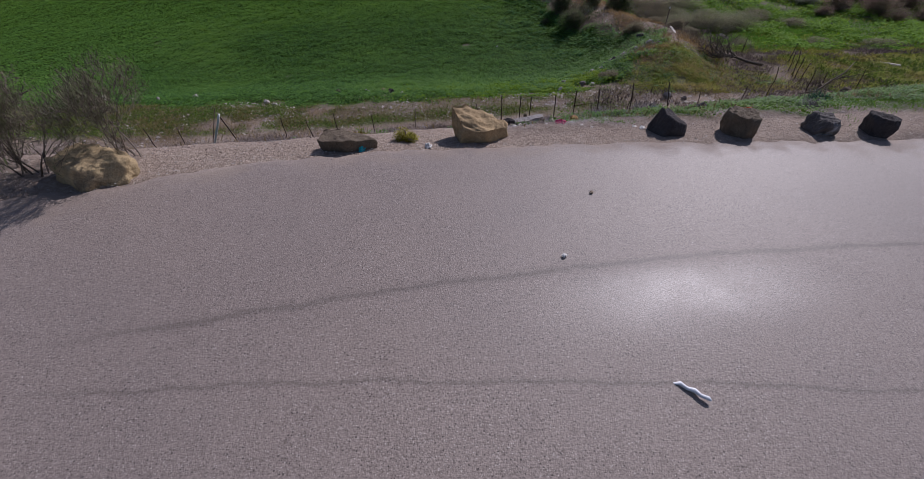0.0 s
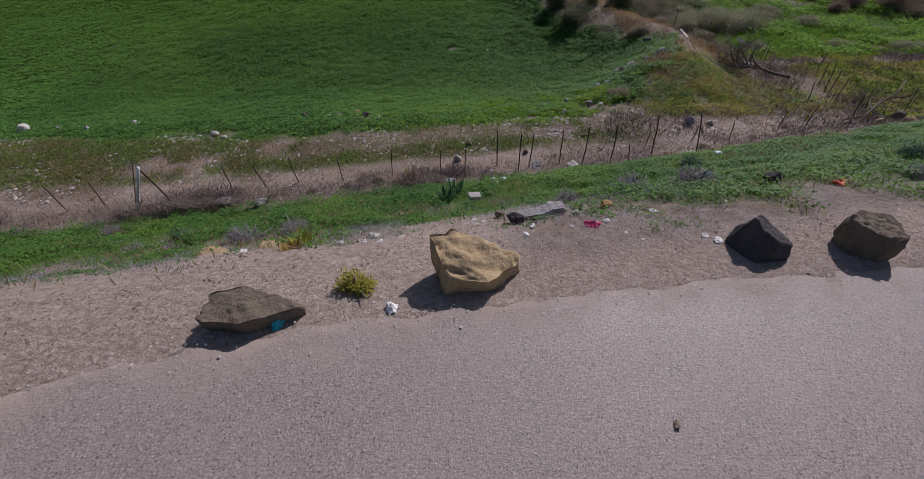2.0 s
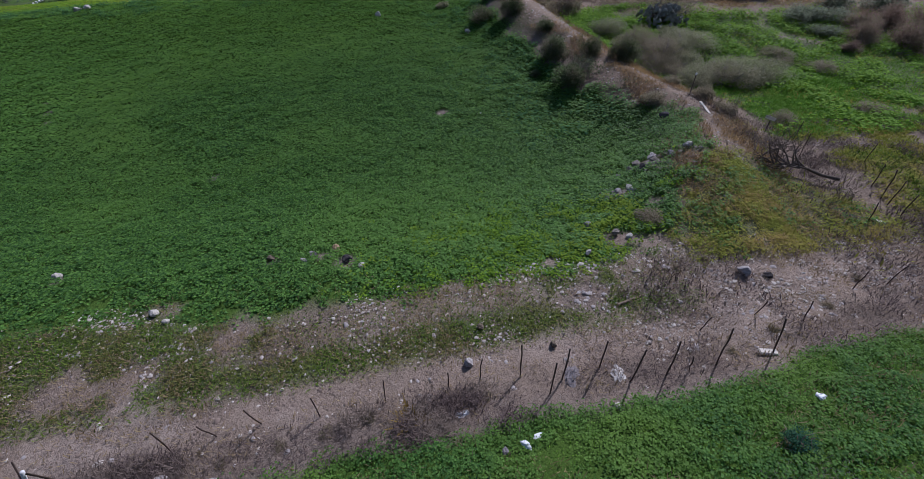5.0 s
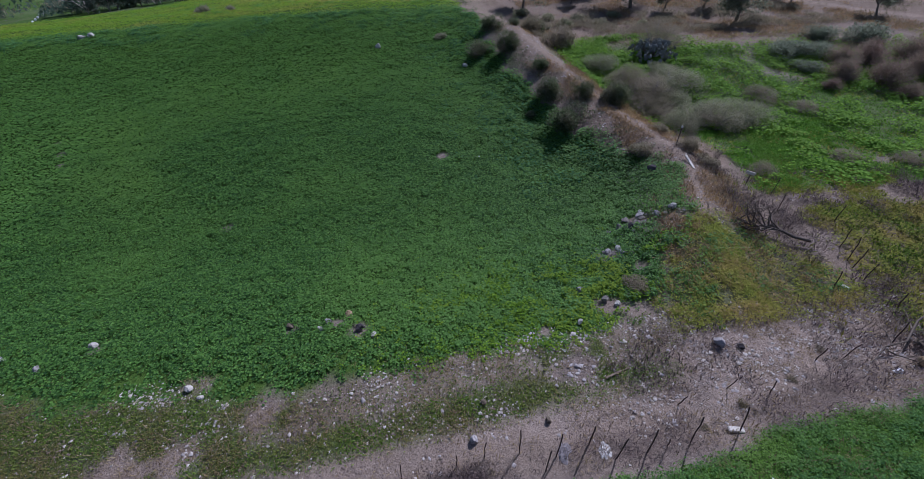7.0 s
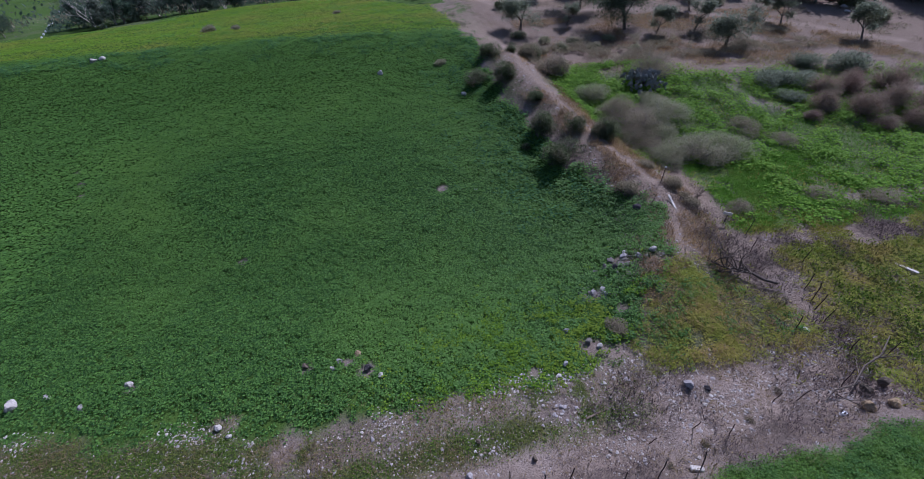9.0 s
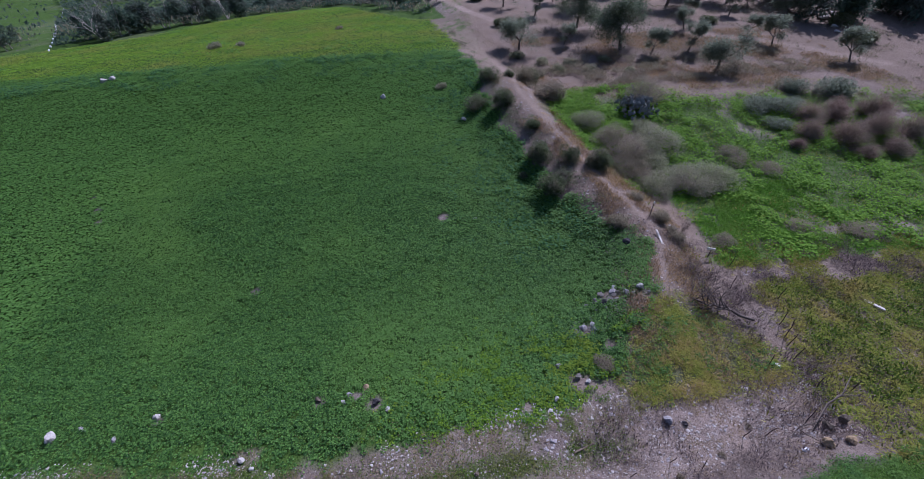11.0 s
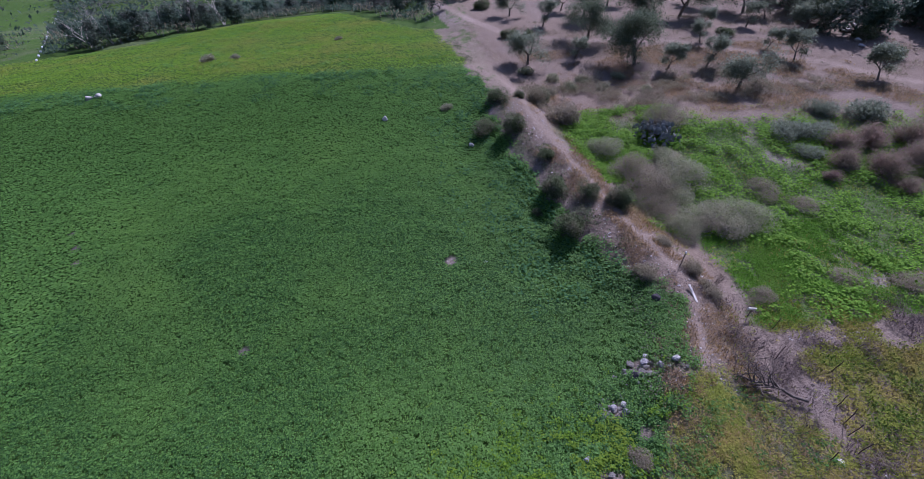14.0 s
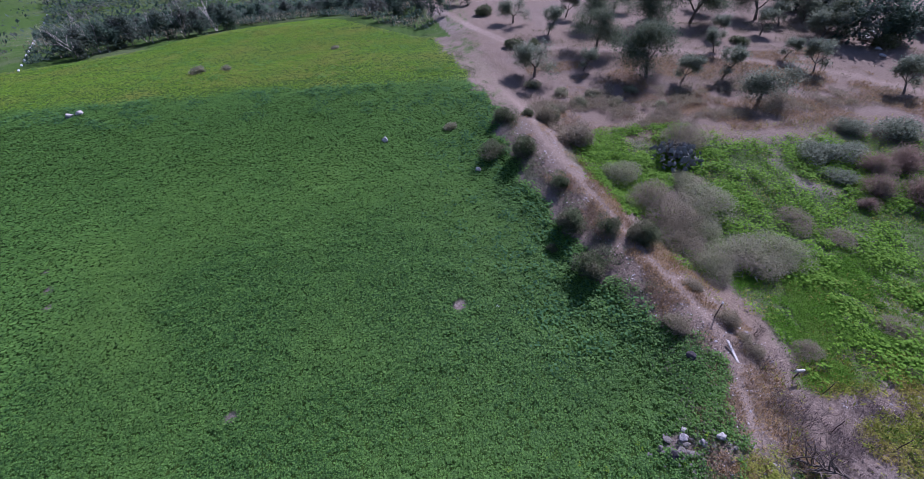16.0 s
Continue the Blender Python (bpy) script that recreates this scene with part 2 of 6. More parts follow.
LEAF_DRYGRASS = mat_leaf("dry_grass", (0.20, 0.145, 0.07), (0.40, 0.31, 0.17), (0.28, 0.20, 0.12), patch=0.8)
LEAF_OCHRE = mat_leaf("ochre_grass", (0.16, 0.19, 0.030), (0.38, 0.41, 0.065), (0.41, 0.34, 0.085), patch=0.9)
LEAF_BUSH = mat_leaf("dark_bush_leaves", (0.060, 0.080, 0.034), (0.195, 0.225, 0.105), (0.21, 0.19, 0.115), patch=1.2)
LEAF_GREY = mat_leaf("grey_bush_leaves", (0.170, 0.174, 0.092), (0.410, 0.412, 0.232), (0.37, 0.32, 0.22), through=0.42, patch=0.45)
LEAF_BROWN = mat_leaf("brown_bush_leaves", (0.175, 0.148, 0.088), (0.390, 0.338, 0.215), (0.32, 0.268, 0.185), through=0.42, patch=0.7)
LEAF_REED = mat_leaf("rusty_reed_stalks", (0.200, 0.130, 0.095), (0.400, 0.280, 0.210), (0.30, 0.26, 0.17), through=0.5, patch=0.5)
LEAF_OLIVE = mat_leaf("olive_leaves", (0.135, 0.160, 0.100), (0.335, 0.360, 0.245), through=0.5, patch=1.0)
LEAF_TREE = mat_leaf("carob_leaves", (0.080, 0.105, 0.062), (0.200, 0.232, 0.130), through=0.5, patch=1.0)
LEAF_WOOD = mat_leaf("woodland_leaves", (0.048, 0.085, 0.058), (0.125, 0.178, 0.112), (0.15, 0.15, 0.12), through=0.5, patch=0.15)
LEAF_CACTUS = mat_leaf("cactus_pads", (0.085, 0.09, 0.075), (0.20, 0.20, 0.175), through=0.03, rough=0.7)
LEAF_YELLOW = mat_leaf("yellow_green_leaves", (0.22, 0.205, 0.03), (0.46, 0.41, 0.08), through=0.3)
LEAF_SQUILL = mat_leaf("strap_leaves", (0.030, 0.085, 0.040), (0.085, 0.165, 0.080), rough=0.45)
LEAF_ROUND = mat_leaf("blue_green_leaves", (0.020, 0.075, 0.040), (0.060, 0.150, 0.085), through=0.2)
LEAF_DEAD = mat_leaf("dead_leaves", (0.16, 0.10, 0.025), (0.36, 0.25, 0.06), through=0.2)
LEAF_STRAW = mat_leaf("bleached_straw", (0.24, 0.205, 0.19), (0.62, 0.56, 0.53), (0.38, 0.33, 0.31), through=0.1, patch=0.8)
LEAF_STALK = mat_leaf("grey_dead_stalks", (0.13, 0.115, 0.115), (0.42, 0.38, 0.38), (0.26, 0.225, 0.22), through=0.15, patch=0.8)
LEAF_TUFT = mat_leaf("short_olive_grass", (0.070, 0.120, 0.018), (0.190, 0.275, 0.042), (0.21, 0.19, 0.06), patch=0.9)
LEAF_BRUSH = mat_leaf("mauve_brown_brush", (0.070, 0.050, 0.048), (0.200, 0.150, 0.132), (0.26, 0.205, 0.165), through=0.2, patch=0.9)
LEAF_WASTE = mat_leaf("waste_ground_weeds", (0.085, 0.180, 0.018), (0.230, 0.415, 0.040), (0.205, 0.36, 0.045), patch=0.35, glow=(1.2, 1.1, 0.4))
TWIG_DARK = mat_plain("dark_fine_twigs", (0.145, 0.115, 0.095), 0.35, 12, 0.9, 0.3, 0.1)
LEAF_SHOOTS = mat_leaf("fine_shoots", (0.10, 0.085, 0.065), (0.22, 0.20, 0.13), (0.15, 0.18, 0.07), through=0.2, patch=2.0)
CLOD = mat_gravel("earth_clods", (0.105, 0.074, 0.062), (0.25, 0.19, 0.155))
LEAF_BLUE = mat_leaf("dark_mallow_leaves", (0.057, 0.138, 0.055), (0.154, 0.308, 0.088), patch=0.3, spec=0.07)
LEAF_GOLD = mat_leaf("golden_dry_grass", (0.24, 0.155, 0.065), (0.46, 0.32, 0.15), (0.30, 0.20, 0.12), patch=0.7)
LEAF_RIM = mat_leaf("yellow_field_leaves", (0.100, 0.195, 0.016), (0.250, 0.400, 0.036), (0.27, 0.38, 0.045), through=0.5, patch=0.5, glow=(1.15, 1.1, 0.4))
LEAF_RISE = mat_leaf("rise_grass", (0.165, 0.290, 0.030), (0.255, 0.420, 0.046), (0.33, 0.385, 0.075), through=0.5, patch=0.16, glow=(1.1, 1.05, 0.4))
ROCK_HEAP = mat_rock("rubble_stone", (0.08, 0.072, 0.062), (0.30, 0.265, 0.225), 7.0)


# ---- the lie of the land ----
def curve_of(knots):
    """A smooth curve through a few (place, height) knots, straight beyond its ends."""
    kx = np.array([k[0] for k in knots], float)
    ky = np.array([k[1] for k in knots], float)
    slope = np.gradient(ky, kx)

    def at(v):
        v = np.asarray(v, float)
        i = np.clip(np.searchsorted(kx, v) - 1, 0, len(kx) - 2)
        h = kx[i + 1] - kx[i]
        s = np.clip((v - kx[i]) / h, 0, 1)
        a, b = ky[i], ky[i + 1]
        return ((2 * s**3 - 3 * s**2 + 1) * a + (s**3 - 2 * s**2 + s) * h * slope[i]
                + (3 * s**2 - 2 * s**3) * b + (s**3 - s**2) * h * slope[i + 1])
    return at


def smooth(a, b, v):
    s = np.clip((np.asarray(v, float) - a) / (b - a), 0, 1)
    return s * s * (3 - 2 * s)


def lattice(ix, iy, seed):
    n = (ix.astype(np.int64) * 374761393 + iy.astype(np.int64) * 668265263 + seed * 1442695041) & 0x7FFFFFFF
    n = ((n ^ (n >> 13)) * 1274126177) & 0x7FFFFFFF
    return ((n ^ (n >> 16)) & 0xFFFF) / 65535.0


def value_noise(x, y, size, seed=0):
    """Soft noise from 0 to 1 with lumps of that size in metres."""
    x, y = np.asarray(x, float) / size, np.asarray(y, float) / size
    ix, iy = np.floor(x), np.floor(y)
    fx, fy = x - ix, y - iy
    fx, fy = fx * fx * (3 - 2 * fx), fy * fy * (3 - 2 * fy)
    a, b = lattice(ix, iy, seed), lattice(ix + 1, iy, seed)
    c, d = lattice(ix, iy + 1, seed), lattice(ix + 1, iy + 1, seed)
    return (a * (1 - fx) + b * fx) * (1 - fy) + (c * (1 - fx) + d * fx) * fy


def fbm(x, y, size, seed=0, octaves=4):
    total, amp, norm = 0.0, 1.0, 0.0
    for k in range(octaves):
        total = total + amp * value_noise(x, y, size / 2**k, seed + 17 * k)
        norm += amp
        amp *= 0.55
    return total / norm


SKEW = 0.22                      # the road's edge runs off to the right and away
bank = curve_of([(-40, -3.4), (0, -0.66), (3.0, -0.28), (4.2, -0.14), (5.2, -0.06), (6.2, -0.19), (7.0, -0.5), (7.5, -0.75), (8.3, -1.27), (9.2, -1.65),
                 (10.2, -2.0), (10.9, -2.36), (11.6, -2.54), (13.0, -2.6), (15.0, -2.62)])
field_rise = curve_of([(10, -2.6), (15, -2.62), (18, -3.2), (22, -3.85), (26, -3.85), (30, -3.5), (35, -3.0), (40, -2.4), (45, -1.6),
                       (50, -1.0), (57, -1.15), (65, -1.9), (75, -2.7), (84, -3.3), (96, -5.0), (120, -8.5), (200, -10.0)])
waste_rise = curve_of([(10, -2.6), (15, -2.8), (20, -2.75), (25, -3.1), (30, -3.2), (35, -2.7), (40, -2.2), (48, -2.2), (60, -1.4),
                       (80, -1.4), (120, -2.0), (200, -3.0)])
track_x = curve_of([(13, 6.4), (17.5, 8.25), (20.2, 9.3), (22.1, 10.05), (24.3, 10.55), (26.0, 10.4), (28, 9.85), (31, 9.2), (34, 8.4), (38, 7.3), (42, 6.75), (46, 6.3),
                    (55, 4.9), (68, 2.5), (84, -0.3), (120, -6.0)])


def land(x, y):
    """The height of the open ground."""
    x, y = np.asarray(x, float), np.asarray(y, float)
    u = y - SKEW * np.clip(x, -22, 22)
    near = bank(u) - 0.05 * np.clip(x, -25, 25) * (1 - smooth(5.8, 8.5, u))
    off = x - track_x(y)
    left = field_rise(y) + 0.043 * np.clip(x + 6, -60, 0) * smooth(13, 20, y)
    right = waste_rise(y) - 0.02 * np.clip(x - 18, 0, 40) * smooth(13, 22, y) * (1 - smooth(30, 45, y))
    side = smooth(-3.5, 2.5, off)
    far = left * (1 - side) + right * side
    ridge = 1.3 * np.exp(-((off + 0.4) / np.where(off < -0.4, 2.9, 2.0)) ** 2) * smooth(14, 20, y) * (1 - smooth(40, 54, y))
    away = smooth(12.5, 16.0, y - 0.1 * np.clip(x, -20, 20))
    return near * (1 - away) + (far + ridge) * away + 0.25 * (fbm(x, y, 9.0, 3) - 0.5) * smooth(14, 22, y)


FRONT = curve_of([(-40, 15.2), (-14, 14.75), (-10, 14.45), (-6.8, 14.27), (0, 14.85), (6.3, 15.4), (30, 17.4)])
road_edge = curve_of([(-60, 4.6), (-12, 4.6), (-3.85, 4.99), (-2.9, 5.26), (-1.2, 5.40), (0.8, 5.24), (2.3, 5.17), (3.8, 5.01), (6.1, 4.8), (12, 4.6), (60, 4.6)])


def field_front(x):
    """Where the sown field begins, ahead of the fence."""
    return FRONT(x) + 0.9 * (fbm(x, 0 * x, 2.6, 41) - 0.5)


def field_side(y):
    """Where the field ends beside the foot track."""
    return track_x(y) - 0.45 - 0.9 * (1 - smooth(16.5, 19, y)) - 1.6 * smooth(23, 28, y) + 0.9 * (fbm(0 * y, y, 2.5, 43) - 0.5) * 2


field_end = curve_of([(-80, 62), (-50, 71), (-38, 77), (-30, 86), (-16, 91), (-8, 79), (-2, 70), (3, 66), (10, 60)])


def near_line(x, y, line):
    """The distance from a line of (x, y) corners."""
    best = np.full(np.shape(x), 1e9)
    for (ax, ay), (bx, by) in zip(line[:-1], line[1:]):
        dx, dy = bx - ax, by - ay
        s = np.clip(((x - ax) * dx + (y - ay) * dy) / (dx * dx + dy * dy), 0, 1)
        best = np.minimum(best, np.hypot(x - ax - s * dx, y - ay - s * dy))
    return best


LANE = [(-6, 104), (-1.7, 92), (1.3, 82), (3.8, 74), (5.6, 68.5), (8.2, 63.5), (11.2, 60.5), (17.2, 58.5), (23.7, 58), (31.2, 54), (37.9, 50.3), (42, 44.5)]
BYPATH = [(9.5, 41.6), (14, 42.6), (16.6, 44.6), (19.6, 47.7), (21.1, 50)]


def trails(x, y):
    """Bare trodden earth, from 0 to 1."""
    wob = 0.35 * (fbm(x, y, 1.5, 71) - 0.5)
    foot = np.abs(x - track_x(y) - 0.05 + wob)
    out = (1 - smooth(0.10, 0.30, foot)) * smooth(18.5, 20, y) * (1 - smooth(46, 50, y))
    out = np.maximum(out, 0.8 * (1 - smooth(0.35, 0.8, near_line(x, y, LANE) + wob)))
    out = np.maximum(out, 0.7 * (1 - smooth(0.2, 0.6, near_line(x, y, BYPATH) + wob)))
    u = y - 0.19 * np.clip(x, -8, 20)
    out = np.maximum(out, 0.55 * (1 - smooth(0.12, 0.5, np.abs(u - 12.75 + wob * 1.4))) * (1 - smooth(4.5, 7, x)))
    return out


# bare spots in the field: place and size
BALD = ((-3.6, 16.85, 0.22), (-2.9, 16.45, 0.3), (-4.95, 16.75, 0.25), (-6.85, 14.7, 0.35), (-10.7, 16.7, 0.25), (7.2, 20.3, 0.45), (5.6, 18.8, 0.35), (6.2, 17.7, 0.3), (0.2, 28.3, 0.4), (-9.6, 23.8, 0.35), (-21.0, 30.8, 0.22), (-21.7, 32.0, 0.25), (-22.6, 33.4, 0.22), (8.0, 19.6, 0.7), (4.7, 16.4, 0.5), (7.3, 18.0, 0.3), (2.5, 15.7, 0.3))


def covers(x, y):
    """How green, how gritty and how dry the ground is, each from 0 to 1."""
    x, y = np.asarray(x, float), np.asarray(y, float)
    u = y - SKEW * np.clip(x, -22, 22)
    n1, n2, n3 = fbm(x, y, 1.6, 11), fbm(x, y, 4.0, 23), fbm(x, y, 0.6, 31)
    wob = (n1 - 0.5) * 1.6
    # the bank below the road
    bank_green = smooth(6.85, 7.9, y + wob * 1.5 + 1.2 * (n3 - 0.5) - 0.04 * x + 0.35 * np.exp(-((x - 0.6) / 1.0) ** 2) - 0.35 * (1 - smooth(-1.2, 0.0, x))) * (1 - smooth(11.0, 11.4, y - 0.12 * x + 0.8 * (n1 - 0.5)))
    bank_green *= 1 - 0.75 * smooth(0.60, 0.72, n1) * (1 - smooth(8.8, 9.6, y))
    # the sown field
    field = smooth(-0.25, 0.45, y - field_front(x) + 1.3 * (n3 - 0.5)) * smooth(-0.2, 0.6, field_side(y) - x + 0.9 * (n3 - 0.5) + 1.8 * (n1 - 0.5) - 1.1 * np.exp(-((y - 15.2) / 1.1) ** 2) - 1.0 * (1 - smooth(14.4, 15.2, y)))
    # grass between fence and field
    tuft = smooth(12.7, 13.4, y - 0.12 * np.clip(x, -8, 20)) * (1 - field) * (1 - smooth(4.5, 6.5, x)) * smooth(0.40, 0.52, 0.25 * n2 + 0.45 * n1 + 0.30 * n3 + 0.07 * (1 - smooth(-6, -1, x)) - 0.03 * smooth(4, 6, x)) * (1 - 0.85 * smooth(-1.3, -0.8, y - field_front(x)) * smooth(-6, -4, x) * smooth(0.44, 0.52, n1))
    # rough land right of the track
    off = x - track_x(y)
    rough = smooth(0.9, 2.4, off + wob - 1.9 * (1 - smooth(27, 31, y))) * smooth(14.5, 16.5, y)
    grove = smooth(38.5, 41.5, y + 0.28 * (x - 14) * (x > 14) * 0.3 + wob * 1.5)
    green_rough = rough * (1 - grove) * smooth(21.4, 22.7, y + 0.6 * wob) * smooth(0.33, 0.47, n2 + 0.3 * np.exp(-((x - 16.3) / 3.0) ** 2 - ((y - 24.8) / 2.6) ** 2) + 0.10 * smooth(13, 18, x) - 0.16 * (1 - smooth(16, 21, y)) - 0.10 * (1 - smooth(1.5, 3.5, off)))
    ochre = smooth(-0.4, 0.6, x - field_side(y)) * smooth(15.0, 15.7, y - 0.06 * (x - 7)) * (1 - smooth(18.6, 20.4, y + 0.5 * (x - 9))) * (1 - smooth(11.6, 13.2, x + 0.35 * (y - 16)))
    for px, py, pr in BALD:
        field = field * smooth(0.6, 1.2, np.hypot(x - px, y - py) / pr + 0.9 * (n3 - 0.5))
    field = field * (1 - smooth(-0.5, 1.0, y - field_end(x)))
    green = np.maximum.reduce([bank_green ** 2, field, 0.8 * tuft, 0.75 * green_rough * (1 - ochre), 0.5 * ochre])
    beyond = smooth(-0.5, 1.0, y - field_end(x)) * (x < track_x(y))
    green = np.where(beyond > 0.5, 0.8 + 0.2 * smooth(0.35, 0.55, n2), green)
    green = green * (1 - trails(x, y))
    grit = np.clip(0.35 + 0.65 * smooth(0.45, 0.65, n2), 0, 1)
    dry = smooth(6.2, 7.6, u) * (1 - smooth(8.8, 9.6, u)) * smooth(0.42, 0.6, n2) * 0.7 + 0.55 * smooth(11.1, 11.4, y - 0.12 * x) * (1 - smooth(12.1, 12.6, y - 0.15 * x)) * (0.4 + 0.6 * smooth(0.4, 0.55, n1))
    dry = np.maximum(dry, 0.95 * smooth(5.6, 6.4, u) * (1 - smooth(7.6, 8.6, u)) * smooth(0.1, 1.2, x) * (0.65 + 0.35 * smooth(0.4, 0.6, n1)) * (y < 14))
    dry = np.maximum(dry, 0.95 * smooth(0.3, 0.9, x - track_x(y) + wob * 0.4) * (1 - smooth(2.6, 4.2, x - track_x(y))) * smooth(16.5, 18, y) * (1 - smooth(28, 34, y)))
    dry = np.maximum(dry, 0.9 * smooth(10, 11.5, x) * smooth(18, 19.5, y) * (1 - smooth(21.8, 23.2, y)))
    dry = np.maximum(dry, 0.85 * smooth(9.5, 11.5, x) * smooth(11.5, 12.5, y - 0.1 * x) * (1 - smooth(17, 20, y)))
    return np.clip(green, 0, 1), grit, np.clip(np.maximum.reduce([dry, 0.6 * ochre, grove * rough * (0.7 + 0.3 * smooth(0.42, 0.56, n1)), 0.3 * (1 - smooth(1.2, 2.6, np.abs(off))) * smooth(17, 19, y) * (1 - smooth(42, 48, y))]), 0, 1), dict(bank=bank_green, field=field, tuft=tuft, rough=green_rough, ochre=ochre, grove=grove * rough)


# ---- mesh tools ----
def sheet(name, verts, faces, material, attrs=()):
    """A mesh from arrays of places and of triangles or quads."""
    me = bpy.data.meshes.new(name)
    verts, faces = np.asarray(verts, np.float32), np.asarray(faces, np.int32)
    n, k = faces.shape
    me.vertices.add(len(verts))
    me.vertices.foreach_set("co", verts.ravel())
    me.loops.add(n * k)
    me.loops.foreach_set("vertex_index", faces.ravel())
    me.polygons.add(n)
    me.polygons.foreach_set("loop_start", np.arange(0, n * k, k, dtype=np.int32))
    me.update(calc_edges=True)
    for key, values in attrs:
        a = me.attributes.new(key, "FLOAT", "POINT")
        a.data.foreach_set("value", np.asarray(values, np.float32).ravel())
    me.materials.append(material)
    return me


def grid_faces(nx, ny):
    i, j = np.meshgrid(np.arange(nx - 1), np.arange(ny - 1))
    a = (j * nx + i).ravel()
    return np.stack([a, a + 1, a + nx + 1, a + nx], 1)


def shade_smooth(me):
    me.polygons.foreach_set("use_smooth", np.ones(len(me.polygons), bool))
    return me


def part(name, me, parent, label=""):
    ob = new(name, me)
    ob.parent = parent
    if label:
        ob["label"] = label
    return ob


def holder(name, label, category, group="", m=None):
    ob = new(name)
    ob.empty_display_size = 0.2
    tagged(ob, label, category, group)
    if m is not None:
        ob.matrix_basis = m
    return ob


def leaves(name, p, size, yaw, tilt, material, width=0.8, fold=0.12):
    """Many single leaves as one mesh: a bent four-cornered blade each."""
    p, n = np.asarray(p, float), len(p)
    size = np.broadcast_to(size, n)[:, None]
    d = np.stack([np.cos(yaw) * np.cos(tilt), np.sin(yaw) * np.cos(tilt), np.sin(tilt)], 1)
    s = np.stack([-np.sin(yaw), np.cos(yaw), 0 * yaw], 1)
    up = np.cross(d, s)
    mid = p + d * size * 0.5
    v = np.stack([p, mid + s * size * width * 0.5 + up * size * fold * width, p + d * size, mid - s * size * width * 0.5 + up * size * fold * width], 1).reshape(-1, 3)
    i = np.arange(n, dtype=np.int32)[:, None] * 4
    f = np.concatenate([i + [0, 3, 2], i + [0, 2, 1]], 0)
    return sheet(name, v, f, material)


def tubes(name, lines, material, sides=5):
    """Tapered round stems as one mesh; a line is a list of (place, radius)."""
    vs, fs, base = [], [], 0
    ring = np.stack([np.cos(np.arange(sides) * 2 * np.pi / sides), np.sin(np.arange(sides) * 2 * np.pi / sides)], 1)
    for line in lines:
        pts = np.array([q[0] for q in line], float)
        rad = np.array([q[1] for q in line], float)
        dirs = np.gradient(pts, axis=0)
        dirs /= np.linalg.norm(dirs, axis=1)[:, None] + 1e-9
        ref = np.array([0.31, 0.95, 0.07])
        a = np.cross(dirs, ref)
        a /= np.linalg.norm(a, axis=1)[:, None] + 1e-9
        b = np.cross(dirs, a)
        v = pts[:, None] + rad[:, None, None] * (ring[None, :, :1] * a[:, None] + ring[None, :, 1:] * b[:, None])
        vs.append(v.reshape(-1, 3))
        for k in range(len(line) - 1):
            for j in range(sides):
                j2 = (j + 1) % sides
                fs.append((base + k * sides + j, base + k * sides + j2, base + (k + 1) * sides + j2, base + (k + 1) * sides + j))
        for end in (0, len(line) - 1):
            for j in range(1, sides - 1, 2):
                fs.append((base + end * sides, base + end * sides + j, base + end * sides + j + 1, base + end * sides + min(j + 2, sides - 1)))
        base += len(line) * sides
    me = bpy.data.meshes.new(name)
    me.from_pydata(np.concatenate(vs).tolist(), [], [tuple(dict.fromkeys(f)) for f in fs])
    me.materials.append(material)
    return shade_smooth(me)


def grow(rng, start, way, length, radius, depth, spread=0.6, kids=3, droop=0.0, bend=0.18, out=None):
    """Branches that fork: a list of stems for tubes()."""
    out = [] if out is None else out
    p, d, line = np.array(start, float), np.array(way, float), []
    steps = 4
    for k in range(steps + 1):
        line.append((p.copy(), max(0.0025, radius * (1 - 0.55 * k / steps))))
        d = d + rng.normal(0, bend, 3) + np.array([0, 0, -droop])
        d /= np.linalg.norm(d)
        p = p + d * length / steps
    out.append(line)
    if depth > 0:
        for _ in range(kids):
            k = rng.integers(2, steps + 1)
            q = d + rng.normal(0, spread, 3)
            q[2] += 0.15
            q /= np.linalg.norm(q)
            grow(rng, line[k][0], q, length * rng.uniform(0.5, 0.8), line[k][1] * 0.65, depth - 1, spread, kids, droop, bend, out)
    return out


